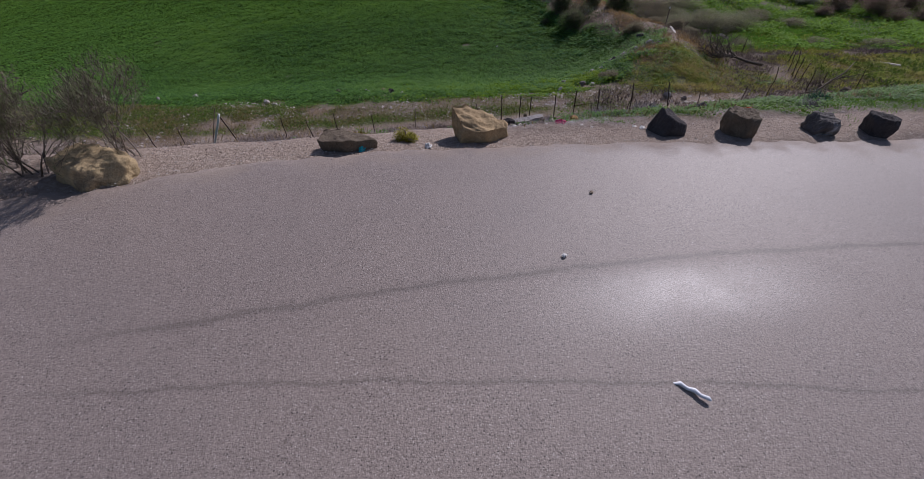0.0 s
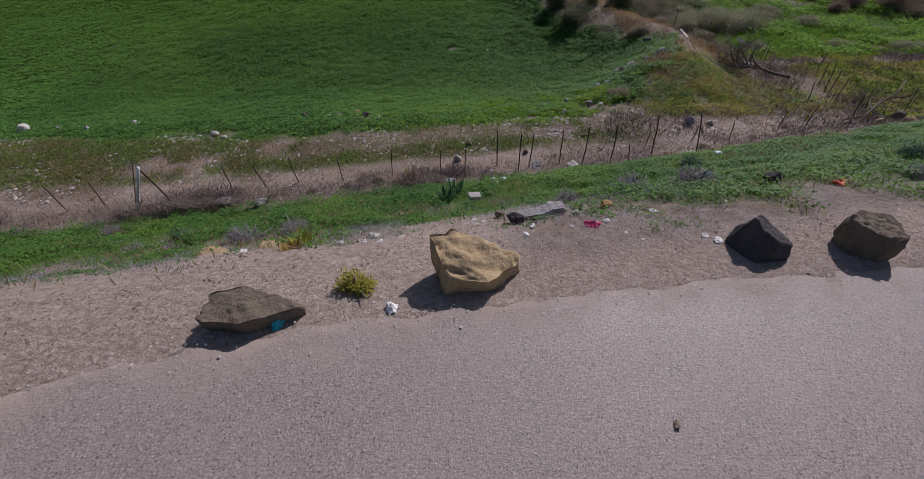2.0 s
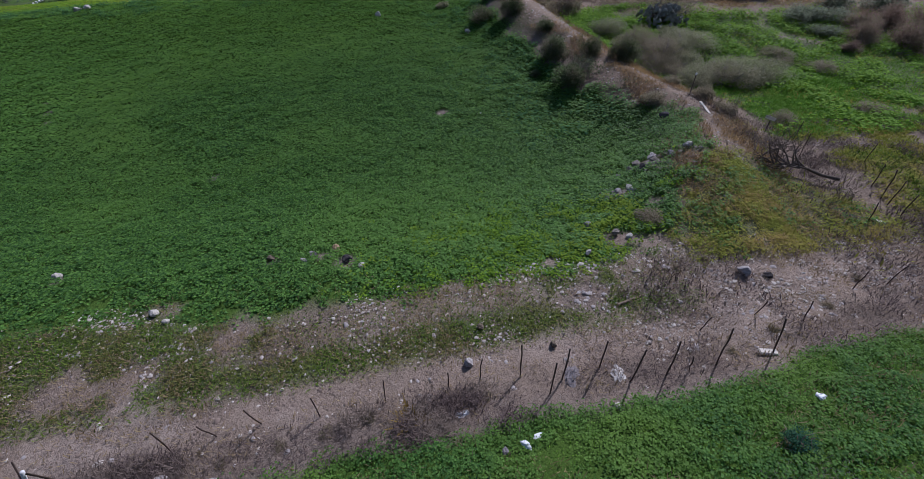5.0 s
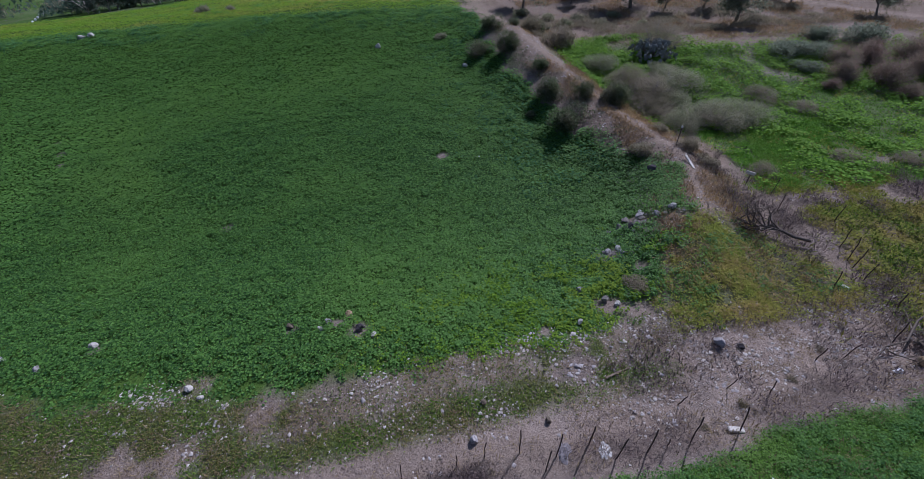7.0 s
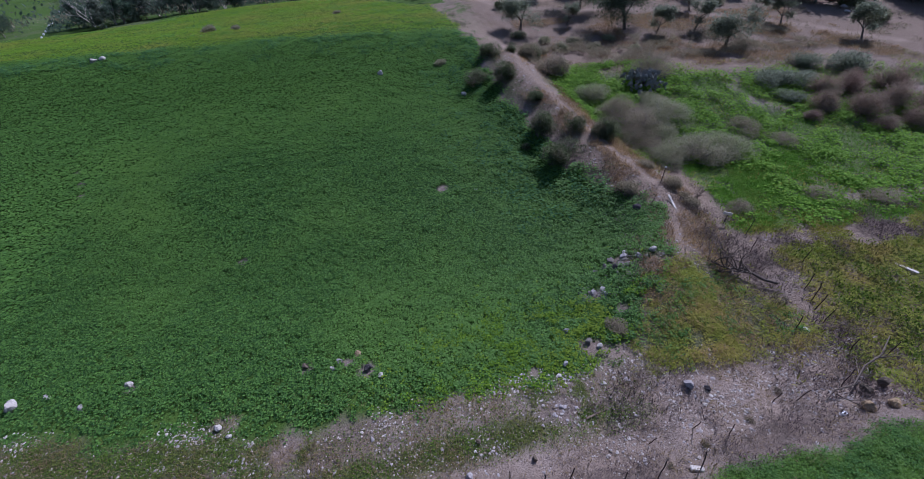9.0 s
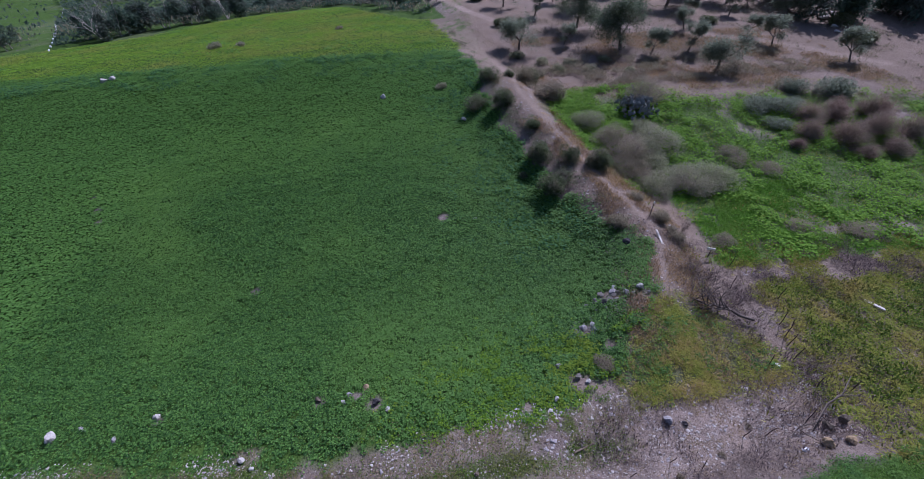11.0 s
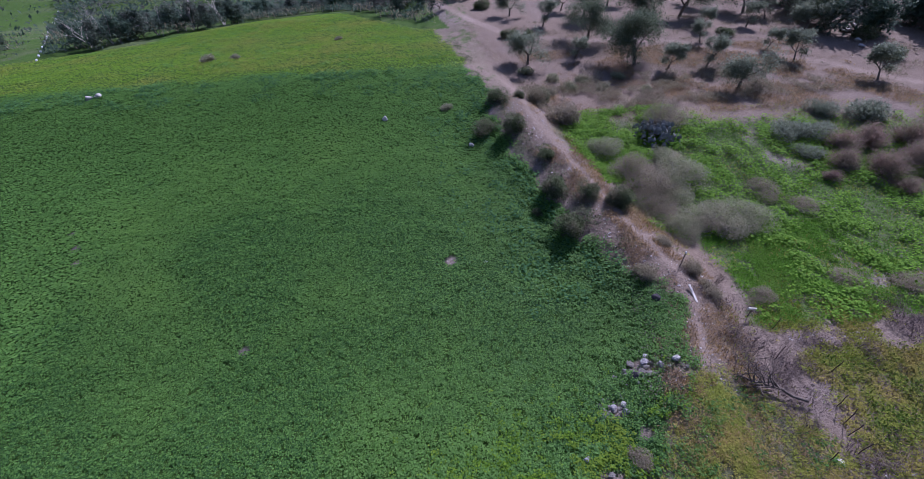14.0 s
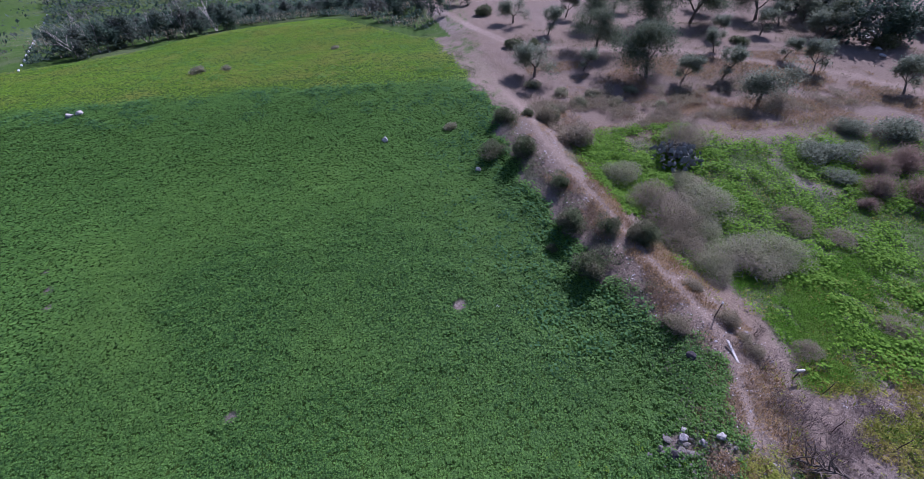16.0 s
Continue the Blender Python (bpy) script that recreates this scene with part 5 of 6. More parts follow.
def plank(place, size, turn, material, label, name="plank", tilt=0.0, lift=0.0):
    ob = new(name, box_mesh(name, size, material, min(size) * 0.2))
    ob.matrix_basis = pose(place[0], place[1], z_at(*place) + size[2] / 2 + lift, tilt, 0, turn)
    return tagged(ob, label, name.replace("_", " "))


plank((10.62, 23.3), (0.10, 0.95, 0.05), -5, PLANK, "pale plank lying beside the foot track", tilt=8, lift=0.06)
stand = holder("sign_stand", "pale board on a thin dark stake", "sign")
part("stake", tubes("stake", [[((0, 0, -0.1), 0.025), ((0.02, 0, 0.55), 0.022)]], RUST, 6), stand)
ob = part("board", box_mesh("board", (0.55, 0.06, 0.12), PLANK, 0.01), stand, "pale wooden board")
ob.matrix_basis = pose(0.0, 0, 0.6, 0, 22, 10)
stand.location = (12.75, 22.3, z_at(12.75, 22.3))
marker = holder("marker_post", "thin stake with a pale tip beside the track", "stake")
part("stake", tubes("stake", [[((0, 0, -0.1), 0.025), ((0.05, 0.05, 0.85), 0.022)]], RUST, 6), marker)
ob = part("tip", box_mesh("tip", (0.07, 0.07, 0.10), WHITE_PAINT, 0.015), marker, "whitish tip")
ob.location = (0.05, 0.05, 0.9)
marker.location = (10.95, 25.1, z_at(10.95, 25.1))
plank((18.0, 18.6), (0.14, 0.75, 0.05), 35, PLANK, "pale plank lying on waste ground", lift=0.05)
plank((5.98, 12.25), (0.34, 0.13, 0.08), -12, PLANK, "short pale board below the fence")
plank((4.37, 9.1), (0.025, 0.36, 0.02), 25, PLANK, "thin pale stick among the weeds", "stick", lift=0.12)
plank((4.0, 14.05), (0.75, 0.06, 0.05), 18, WOOD_OLD, "weathered stick on the trodden strip", "stick")


# ---- litter ----
def crumple(name, place, size, material, label, seed, category="litter", lift=0.0):
    me = stone_mesh(name, np.random.default_rng(seed), size, material, 0.45, 4, 3)
    ob = new(name, me)
    ob.matrix_basis = pose(place[0], place[1], z_at(*place) + size[2] * 0.5 + lift, 0, 0, seed * 31)
    return tagged(ob, label, category, "litter on the bank and verge")


crumple("plastic_bag", (1.58, 6.65), (0.075, 0.065, 0.06), PLASTIC_RED, "crumpled red plastic bag on the verge", 11)
crumple("plastic_bag", (5.3, 7.75), (0.09, 0.08, 0.05), PLASTIC_ORANGE, "crumpled orange-red plastic bag on the verge", 12)
crumple("plastic_bag", (2.55, 8.5), (0.065, 0.055, 0.05), PLASTIC_TEAL, "crumpled teal plastic bag among dry stalks", 13, lift=0.12)
crumple("plastic_bag", (3.85, 8.35), (0.06, 0.05, 0.05), PLASTIC_TEAL, "scrap of teal plastic in the weeds", 14, lift=0.12)
crumple("plastic_bottle", (-1.36, 5.14), (0.08, 0.05, 0.045), PLASTIC_TEAL, "crushed teal plastic bottle beside a boulder", 15)
crumple("plastic_sheet", (0.9, 10.8), (0.10, 0.05, 0.03), PLASTIC_WHITE, "torn white plastic in the weeds", 16, lift=0.12)
crumple("plastic_sheet", (1.12, 10.95), (0.07, 0.045, 0.025), PLASTIC_WHITE, "torn white plastic in the weeds", 24, lift=0.12)
crumple("plastic_sheet", (0.55, 10.75), (0.06, 0.05, 0.03), TWIG_GREY, "greyish torn plastic in the weeds", 25, lift=0.12)
crumple("plastic_sheet", (5.7, 10.95), (0.08, 0.06, 0.04), PLASTIC_WHITE, "white plastic scrap in the weeds", 17, lift=0.12)
crumple("plastic_sheet", (-0.1, 11.65), (0.15, 0.07, 0.04), PLASTIC_WHITE, "dirty white plastic by the fence", 18)
crumple("plastic_sheet", (2.1, 12.2), (0.24, 0.16, 0.06), TWIG_GREY, "grey plastic rag by a fence post", 19)
crumple("plastic_sheet", (3.0, 12.15), (0.22, 0.14, 0.05), PAPER, "pale rag by a fence post", 20)
crumple("paper_scrap", (0.98, 3.24), (0.022, 0.034, 0.016), PAPER, "crumpled white paper lying on the road", 21, lift=0.02)
crumple("paper_scrap", (-0.50, 5.28), (0.05, 0.05, 0.04), PAPER, "white paper scrap at the road edge", 22)
crumple("paper_scrap", (10.75, 13.2), (0.13, 0.09, 0.06), PLASTIC_WHITE, "white rag by the fence end", 23)
for k, (x, y, s) in enumerate(((0.29, 7.01, 0.05), (0.39, 7.13, 0.045), (0.93, 6.77, 0.055), (1.79, 6.80, 0.05), (2.44, 7.03, 0.065), (3.43, 7.24, 0.05), (2.67, 6.34, 0.05), (2.76, 6.24, 0.07),
                               (3.87, 7.52, 0.06), (0.81, 6.50, 0.05), (1.36, 6.69, 0.035), (1.88, 6.45, 0.035), (0.28, 7.29, 0.045), (-4.63, 7.36, 0.06), (-3.49, 7.09, 0.055), (-2.50, 6.83, 0.06),
                               (-1.02, 7.10, 0.05), (-0.92, 6.89, 0.075), (-0.58, 6.70, 0.06), (-0.80, 6.58, 0.06), (-0.99, 6.67, 0.045), (-1.27, 6.72, 0.04), (-0.94, 7.78, 0.05), (-1.38, 7.90, 0.045),
                               (-1.91, 7.96, 0.04), (-0.27, 6.61, 0.04), (2.0, 6.3, 0.03), (12.2, 16.35, 0.16), (11.9, 24.7, 0.14), (2.05, 28.0, 0.14))):
    s *= 0.75
    crumple("paper_scrap", (x, y), (s, s * 0.8, s * 0.4), PAPER, "small scrap of whitish litter", 30 + k)
strip = new("cloth_strip", shade_smooth(tubes("cloth_strip", [[((-0.17, 0.10, 0), 0.012), ((-0.10, 0.09, 0.012), 0.026), ((-0.05, 0.03, 0.01), 0.02), ((0.02, 0.0, 0.014), 0.027), ((0.06, -0.06, 0.01), 0.022), ((0.13, -0.10, 0.012), 0.024), ((0.15, -0.12, 0), 0.008)]], PLASTIC_WHITE, 7)))
strip.matrix_basis = pose(1.72, 1.86, z_at(1.72, 1.86) + 0.025) @ Matrix.Scale(0.7, 4)
tagged(strip, "twisted white plastic strip lying on the road", "litter")
scrap = crumple("dead_leaf", (1.50, 4.32), (0.036, 0.024, 0.01), WOOD_OLD, "dry brown leaf lying on the road", 60, lift=0.02)


# ---- shrubs, trees and weeds ----
def ball_cloud(rng, count, size, lumps=7, shell=0.65, flat=0.15):
    """Places in an uneven round crown standing on the ground, with lobes and gaps."""
    cents = rng.normal(0, 1, (lumps, 3))
    cents /= np.linalg.norm(cents, axis=1)[:, None]
    cents *= rng.uniform(0.25, 0.62, (lumps, 1))
    cents[:, 2] = np.abs(cents[:, 2]) * 0.9
    rad = rng.uniform(0.36, 0.58, lumps)
    pick = rng.integers(0, lumps, count)
    d = rng.normal(0, 1, (count, 3))
    d /= np.linalg.norm(d, axis=1)[:, None]
    p = cents[pick] + d * rad[pick][:, None] * rng.uniform(shell, 1.05, (count, 1))
    p[:, 2] = np.where(p[:, 2] < flat * -1, -p[:, 2], p[:, 2]) + 0.18
    return p * np.array(size) * np.array([0.5, 0.5, 0.62])


def bush(name, seed, size, leaf_mat, stem_mat, label, category, count=2600, leaf=0.10, width=0.5, shell=0.6, stems=26, m=None, group=""):
    rng = np.random.default_rng(seed)
    ob = holder(name, label, category, group, m)
    lines = []
    for _ in range(stems):
        a, e = rng.uniform(0, 6.28), rng.uniform(0.35, 1.35)
        d = np.array([math.cos(a) * math.cos(e), math.sin(a) * math.cos(e), math.sin(e)])
        reach = np.array(size) * 0.5 * rng.uniform(0.7, 1.05)
        mid = d * reach * 0.5 + rng.normal(0, 0.05, 3)
        lines.append([((0, 0, -0.05), 0.02), (mid, 0.012), (d * reach * np.array([1, 1, 1.2]) + rng.normal(0, 0.06, 3), 0.004)])
    part("branchwork", tubes("branchwork", lines, stem_mat, 3), ob)
    p = ball_cloud(rng, count, size, shell=shell)
    n = len(p)
    part("foliage", leaves("foliage", p, leaf * rng.uniform(0.5, 1.3, n), rng.uniform(0, 6.28, n), rng.uniform(-0.5, 1.3, n), leaf_mat, width), ob)
    return ob


def at(x, y, turn=0.0, s=1.0, tall=1.0):
    return pose(x, y, z_at(x, y) - 0.04, 0, 0, turn) @ Matrix.Diagonal((s, s, s * tall, 1))


def plant_all(first, spots, own=()):
    """Copies of the first one, which itself takes the first spot."""
    made = []
    for k, spot in enumerate(spots):
        if k == 0:
            first.matrix_basis = at(*spot)
            made.append(first)
        else:
            made.append(copy_thing(first, at(*spot)))
    return made


plant_all(bush("shrub", 401, (2.0, 2.0, 1.7), LEAF_BUSH, TWIG, "dark dense rounded shrub on the track bank", "shrub", 7000, 0.075, group="shrubs along the track"),
          ((7.1, 29, 0, 1.18, 0.95), (8.4, 31.1, 120, 0.67, 1.3), (3.4, 39.8, 200, 1.04, 0.9), (6.95, 35.2, 60, 0.65, 0.9), (4.85, 42.9, 300, 0.89), (6.75, 43.4, 40, 0.55)))
plant_all(bush("shrub", 402, (2.0, 1.8, 1.6), LEAF_BUSH, TWIG, "dark green-brown rounded shrub on the track bank", "shrub", 7000, 0.075, group="shrubs along the track"),
          ((6.65, 32, 0, 1.15, 1), (5.4, 38.7, 90, 1.07), (9.95, 30.3, 40, 1, 1.05), (5.5, 31, 10, 0.41, 0.7), (8.9, 44.6, 150, 0.96)))
plant_all(bush("shrub", 403, (2.4, 2.2, 1.6), LEAF_BROWN, TWIG, "olive-brown spreading shrub beside the track", "shrub", 3600, 0.10, group="shrubs along the track"),
          ((8.0, 43.8, 0, 1.25), (9.35, 40.4, 70, 1.15), (9.2, 25.0, 20, 0.55, 0.9), (11.35, 24.9, 45, 0.48), (11.5, 23.3, 95, 0.45, 0.8), (10.95, 27.0, 60, 0.45, 0.7), (5.64, 16.95, 33, 0.42, 0.7), (11.6, 24.0, 10, 0.3)))
plant_all(bush("grey_shrub", 404, (3.0, 2.8, 2.1), LEAF_GREY, TWIG_GREY, "large grey-green rounded shrub beside the track", "shrub", 13000, 0.072, 0.28, group="grey shrubs"),
          ((11.2, 36.6, 0, 1.1, 0.8), (15, 33.4, 60, 1.6, 0.7), (15.3, 28.9, 140, 1.4, 0.88), (13.45, 28.7, 220, 0.92, 1.1), (15, 35.8, 300, 0.76, 0.9), (13.9, 31.6, 20, 1.07, 0.8), (17.1, 29, 80, 1.2, 0.9)))
plant_all(bush("grey_shrub", 405, (3.0, 2.6, 1.9), LEAF_BROWN, TWIG_GREY, "grey-brown leafless-looking shrub beside the track", "shrub", 11500, 0.07, 0.24, group="grey shrubs"),
          ((12.1, 34.2, 0, 1.35, 0.8), (13.3, 32.8, 200, 1.35, 0.75), (12.5, 30.8, 100, 1.08, 0.7), (19.7, 31.6, 60, 0.85, 0.65), (21.2, 30.4, 300, 0.75, 0.5), (16.5, 39.2, 30, 1.25, 1.2), (14.2, 23.4, 10, 0.45), (19, 24, 70, 0.63, 0.5), (22, 23.5, 170, 0.71, 0.5)))
plant_all(bush("grey_shrub", 406, (2.2, 2.0, 1.6), LEAF_OLIVE, TWIG, "dull green shrub on waste ground", "shrub", 3600, 0.11, group="grey shrubs"),
          ((29.6, 40.2, 0, 1.2, 0.9), (32.4, 39.3, 50, 1.4, 0.9), (24.6, 37.2, 100, 1.1), (26.2, 37.0, 210, 1.2, 1.0), (25.0, 35.2, 10, 0.9, 0.7), (27.8, 37.6, 60, 0.9, 0.8)))
plant_all(bush("low_shrub", 407, (1.6, 1.5, 0.8), LEAF_GREY, TWIG_GREY, "low grey bush in the field", "shrub", 1500, 0.12, group="low field bushes"),
          ((1.0, 43.6, 0, 0.9), (-23.5, 60.2, 40, 1.6), (-20.8, 60.6, 90, 1.1), (-10.5, 66.0, 10, 1.0), (10.0, 46.5, 30, 1.2), (12.0, 47.5, 80, 1.3), (13.5, 48.8, 150, 1.4), (15.0, 47.2, 10, 1.3), (11.0, 49.5, 200, 1.3), (17.0, 49.0, 260, 1.2), (9.0, 51.3, 300, 1.4), (18.3, 46.0, 55, 1.1)))

plant_all(bush("reed_brake", 408, (2.4, 2.2, 2.4), LEAF_REED, TWIG, "rusty-brown thicket of dry reeds on waste ground", "reeds", 5200, 0.16, 0.12, 0.3, 90, group="dry reed thickets"),
          ((26.4, 33.4, 0, 1.1, 0.85), (28.8, 32.8, 100, 1.25, 0.9), (31.2, 33.6, 200, 1.35, 0.9), (27.6, 35.4, 300, 1.15, 0.85), (30.2, 35.8, 60, 1.3, 0.85), (33.0, 35.8, 140, 1.35, 0.9), (29.0, 31.0, 20, 0.9, 0.7), (31.4, 31.4, 80, 1.05, 0.75), (33.6, 33.0, 240, 1.2, 0.9), (24.9, 32.6, 170, 0.6, 0.8)))


def cactus(m):
    rng = np.random.default_rng(410)
    ob = holder("prickly_pear", "dusty grey-green prickly pear thicket", "cactus", m=m)
    bm = bmesh.new()
    bmesh.ops.create_icosphere(bm, subdivisions=2, radius=1.0)
    bmesh.ops.scale(bm, vec=(0.12, 0.03, 0.17), verts=bm.verts)
    pad = bpy.data.meshes.new("pad")
    bm.to_mesh(pad)
    bm.free()
    pad.materials.append(LEAF_CACTUS)
    for k in range(230):
        a, e, r = rng.uniform(0, 6.28), rng.uniform(0.0, 1.4), rng.uniform(0.6, 1.0)
        piece = part("pad", pad, ob)
        piece.matrix_basis = pose(math.cos(a) * math.cos(e) * 1.6 * r, math.sin(a) * math.cos(e) * 1.5 * r, 0.15 + math.sin(e) * 1.35 * r, rng.uniform(-40, 40), rng.uniform(-40, 40), rng.uniform(0, 360)) @ Matrix.Scale(rng.uniform(0.75, 1.25), 4)
    part("trunk", tubes("trunk", [[((0, 0, -0.1), 0.12), ((0.1, 0, 0.5), 0.1), ((0.3, 0.1, 1.0), 0.08)], [((0, 0, -0.1), 0.1), ((-0.3, 0.2, 0.5), 0.09), ((-0.6, 0.2, 0.9), 0.06)]], BARK, 6), ob)
    return ob


cactus(at(15.5, 37.9, 0, 1.1, 0.75))


def tree(name, seed, height, crown, leaf_mat, label, category, group="", bark=BARK, count=4200, leaf=0.2, trunk=0.16, bare=0.32, forks=4, stems=1):
    """A trunk that forks into limbs, and clumps of leaves at the limbs' ends."""
    rng = np.random.default_rng(seed)
    ob = holder(name, label, category, group)
    lines = []
    for s in range(stems):
        d = np.array([rng.normal(0, 0.15), rng.normal(0, 0.15), 1.0])
        lines.append([((0, 0, -0.15), trunk * 1.3), ((0, 0, 0.05), trunk), (d * height * bare * 0.6, trunk * 0.8), (d * height * bare, trunk * 0.7)])
        for _ in range(forks):
            a = rng.uniform(0, 6.28)
            grow(rng, d * height * bare, (math.cos(a) * 0.9, math.sin(a) * 0.9, rng.uniform(0.5, 1.3)), height * 0.36, trunk * 0.5, 2, 0.55, 3, 0.0, 0.15, lines)
    part("trunk", tubes("trunk", lines, bark, 5), ob)
    tips = np.array([ln[-1][0] for ln in lines[stems:]])
    tips[:, :2] *= crown * 0.5 / (np.abs(tips[:, :2]).max() + 0.01)
    tips[:, 2] = height * bare + (tips[:, 2] - tips[:, 2].min()) * height * (1 - bare) / (np.ptp(tips[:, 2]) + 0.01) * 0.9
    pick = rng.integers(0, len(tips), count)
    p = tips[pick] + rng.normal(0, 1, (count, 3)) * np.array([0.095, 0.095, 0.07]) * crown
    part("crown", leaves("crown", p, leaf * rng.uniform(0.5, 1.3, count), rng.uniform(0, 6.28, count), rng.uniform(-0.9, 0.9, count), leaf_mat, 0.5), ob)
    return ob


GROVE = "trees of the grove"
plant_all(tree("carob_tree", 501, 4.6, 5.4, LEAF_TREE, "dark broad evergreen tree in the bare grove", "tree", GROVE, count=11000, leaf=0.2, trunk=0.2, bare=0.25),
          ((19.6, 51.8, 0, 1.0), (17.1, 58.7, 100, 0.85), (25.1, 64.2, 50, 1.0), (43.8, 59.2, 10, 0.8), (19.1, 66.8, 220, 0.9), (31.0, 66.0, 140, 1.1), (39.0, 66.0, 300, 1.0)))
plant_all(tree("carob_tree", 502, 3.6, 3.8, LEAF_OLIVE, "dusty brown-green tree beside the track", "tree", GROVE, count=4800, leaf=0.2, trunk=0.15, bare=0.25),
          ((9.5, 53.3, 0, 1.0), (26.4, 45.6, 60, 1.0), (41.6, 58.5, 10, 0.9), (34.5, 71.0, 150, 1.1), (24.4, 73.0, 200, 1.1), (10.6, 70.0, 20, 0.9)))
plant_all(tree("olive_tree", 503, 2.6, 2.1, LEAF_OLIVE, "small grey-green olive tree on bare soil", "tree", GROVE, count=3300, leaf=0.19, trunk=0.09, bare=0.3, forks=3),
          ((22.2, 50.3, 0, 0.95), (26.1, 50.5, 80, 1.1), (35.0, 50.7, 170, 1.1), (39.2, 45.6, 200, 1.15), (28.4, 56.2, 250, 0.9), (34.4, 54.0, 10, 0.8), (14.4, 54.0, 60, 0.8), (36.0, 60.4, 130, 1.0),
           (30.6, 60.5, 30, 0.9), (40.0, 63.2, 220, 1.0), (22.5, 61.0, 70, 0.8), (13.5, 64.2, 110, 1.1), (17.6, 71.4, 10, 1.2), (43.2, 63.6, 300, 1.1), (29.0, 69.0, 160, 1.2)))
plant_all(bush("dark_shrub", 504, (2.6, 2.2, 1.4), LEAF_BUSH, TWIG, "dark low shrub in the bare grove", "shrub", 2600, 0.16, group="shrubs of the grove"),
          ((8.9, 61.0, 0, 1.0), (11.0, 60.6, 60, 0.9), (32.3, 58.2, 100, 1.0, 0.8), (45.9, 55.4, 10, 1.4), (7.6, 75.0, 40, 1.3), (44.5, 50.0, 200, 1.3)))
growth("woodland_scrub", 60000, (-80, 8, 60, 118), lambda x, y: smooth(0.5, 3.0, y - field_end(x)) * (1 - smooth(30, 38, y - field_end(x))) * (x < track_x(y) - 1) * np.where(x + 49.5 + 0.66 * (y - 71) < 1.0, 0.12, 1.0) * (np.abs(x + 49.5 + 0.66 * (y - 71)) > 1.0) * (0.25 + 0.75 * smooth(0.40, 0.52, fbm(x, y, 4.0, 174))), 131, 0.5, 2.2, LEAF_WOOD, "tangled dark scrub on the slope beyond the field", (-0.3, 1.1), 0.5, 3.0)
growth("woodland_scrub", 30000, (-80, 8, 60, 118), lambda x, y: smooth(0.5, 3.0, y - field_end(x)) * (1 - smooth(30, 38, y - field_end(x))) * (x < track_x(y) - 1) * np.where(x + 49.5 + 0.66 * (y - 71) < 1.0, 0.12, 1.0) * (np.abs(x + 49.5 + 0.66 * (y - 71)) > 1.0) * smooth(0.45, 0.6, fbm(x, y, 5.0, 175)), 132, 0.45, 2.0, LEAF_BROWN, "tangled brown scrub on the slope beyond the field", (-0.3, 1.3), 0.3, 3.0)
growth("far_scrub", 50000, (-170, 10, 92, 200), lambda x, y: smooth(10, 20, y - field_end(np.clip(x, -80, 10))) * (x < track_x(y) - 4) * np.where(x + 49.5 + 0.66 * (y - 71) < 1.0, 0.12, 1.0) * (np.abs(x + 49.5 + 0.66 * (y - 71)) > 1.0) * (0.3 + 0.7 * smooth(0.40, 0.52, fbm(x, y, 9.0, 176))), 135, 1.0, 3.0, LEAF_WOOD, "dark scrub covering the far slope", (-0.3, 1.1), 0.6, 5.0)
WOODS = "trees of the woodland beyond"
r = np.random.default_rng(77)
spots = []
for k in range(120):
    x = -72 + k * 0.64 + r.normal(0, 1.0)
    y = float(field_end(x)) + 4 + abs(r.normal(0, 12)) + (4 if x > -30 else 0)
    if abs(x + 49.5 + 0.66 * (y - 71)) > 5:
        spots.append((x, y, r.uniform(0, 360), r.uniform(0.6, 1.0)))
plant_all(tree("woodland_tree", 505, 5.5, 5.0, LEAF_WOOD, "dark woodland tree beyond the field", "tree", WOODS, count=1700, leaf=0.48, trunk=0.16, bare=0.08, forks=3), spots[0::2])
plant_all(tree("woodland_tree", 506, 4.6, 4.6, LEAF_WOOD, "grey-green woodland tree beyond the field", "tree", WOODS, BARK_PALE, count=1300, leaf=0.38, trunk=0.14, bare=0.2, forks=3), spots[1::2])
spots = [(44 + r.uniform(0, 16), 52 + r.uniform(0, 30), r.uniform(0, 360), r.uniform(0.7, 1.2)) for k in range(26)]
plant_all(tree("woodland_tree", 507, 4.8, 5.0, LEAF_WOOD, "dark woodland tree beyond the grove", "tree", WOODS, count=1700, leaf=0.46, trunk=0.15, bare=0.12, forks=3), spots)


def bare_tree(name, seed, height, label, category, bark, m, stems=7, depth=3, r0=0.035, spread=0.5, group="", kids=3, shoots=0):
    rng = np.random.default_rng(seed)
    ob = holder(name, label, category, group, m)
    lines = []
    for _ in range(stems):
        a = rng.uniform(0, 6.28)
        grow(rng, (rng.normal(0, 0.1), rng.normal(0, 0.1), -0.05), (math.cos(a) * 0.45, math.sin(a) * 0.45, 1.0), height * 0.45, r0, depth, spread, kids, 0.0, 0.12, lines)
    part("branchwork", tubes("branchwork", lines, bark, 3), ob)
    if shoots:
        ends = np.array([ln[-1][0] for ln in lines])
        p = ends[rng.integers(0, len(ends), shoots)] + rng.normal(0, 0.035, (shoots, 3))
        part("twig_spray", leaves("twig_spray", p, 0.065 * rng.uniform(0.5, 1.4, shoots), rng.uniform(0, 6.28, shoots), rng.uniform(-0.3, 1.5, shoots), LEAF_SHOOTS, 0.10), ob, "fine greenish-brown shoots")
    return ob


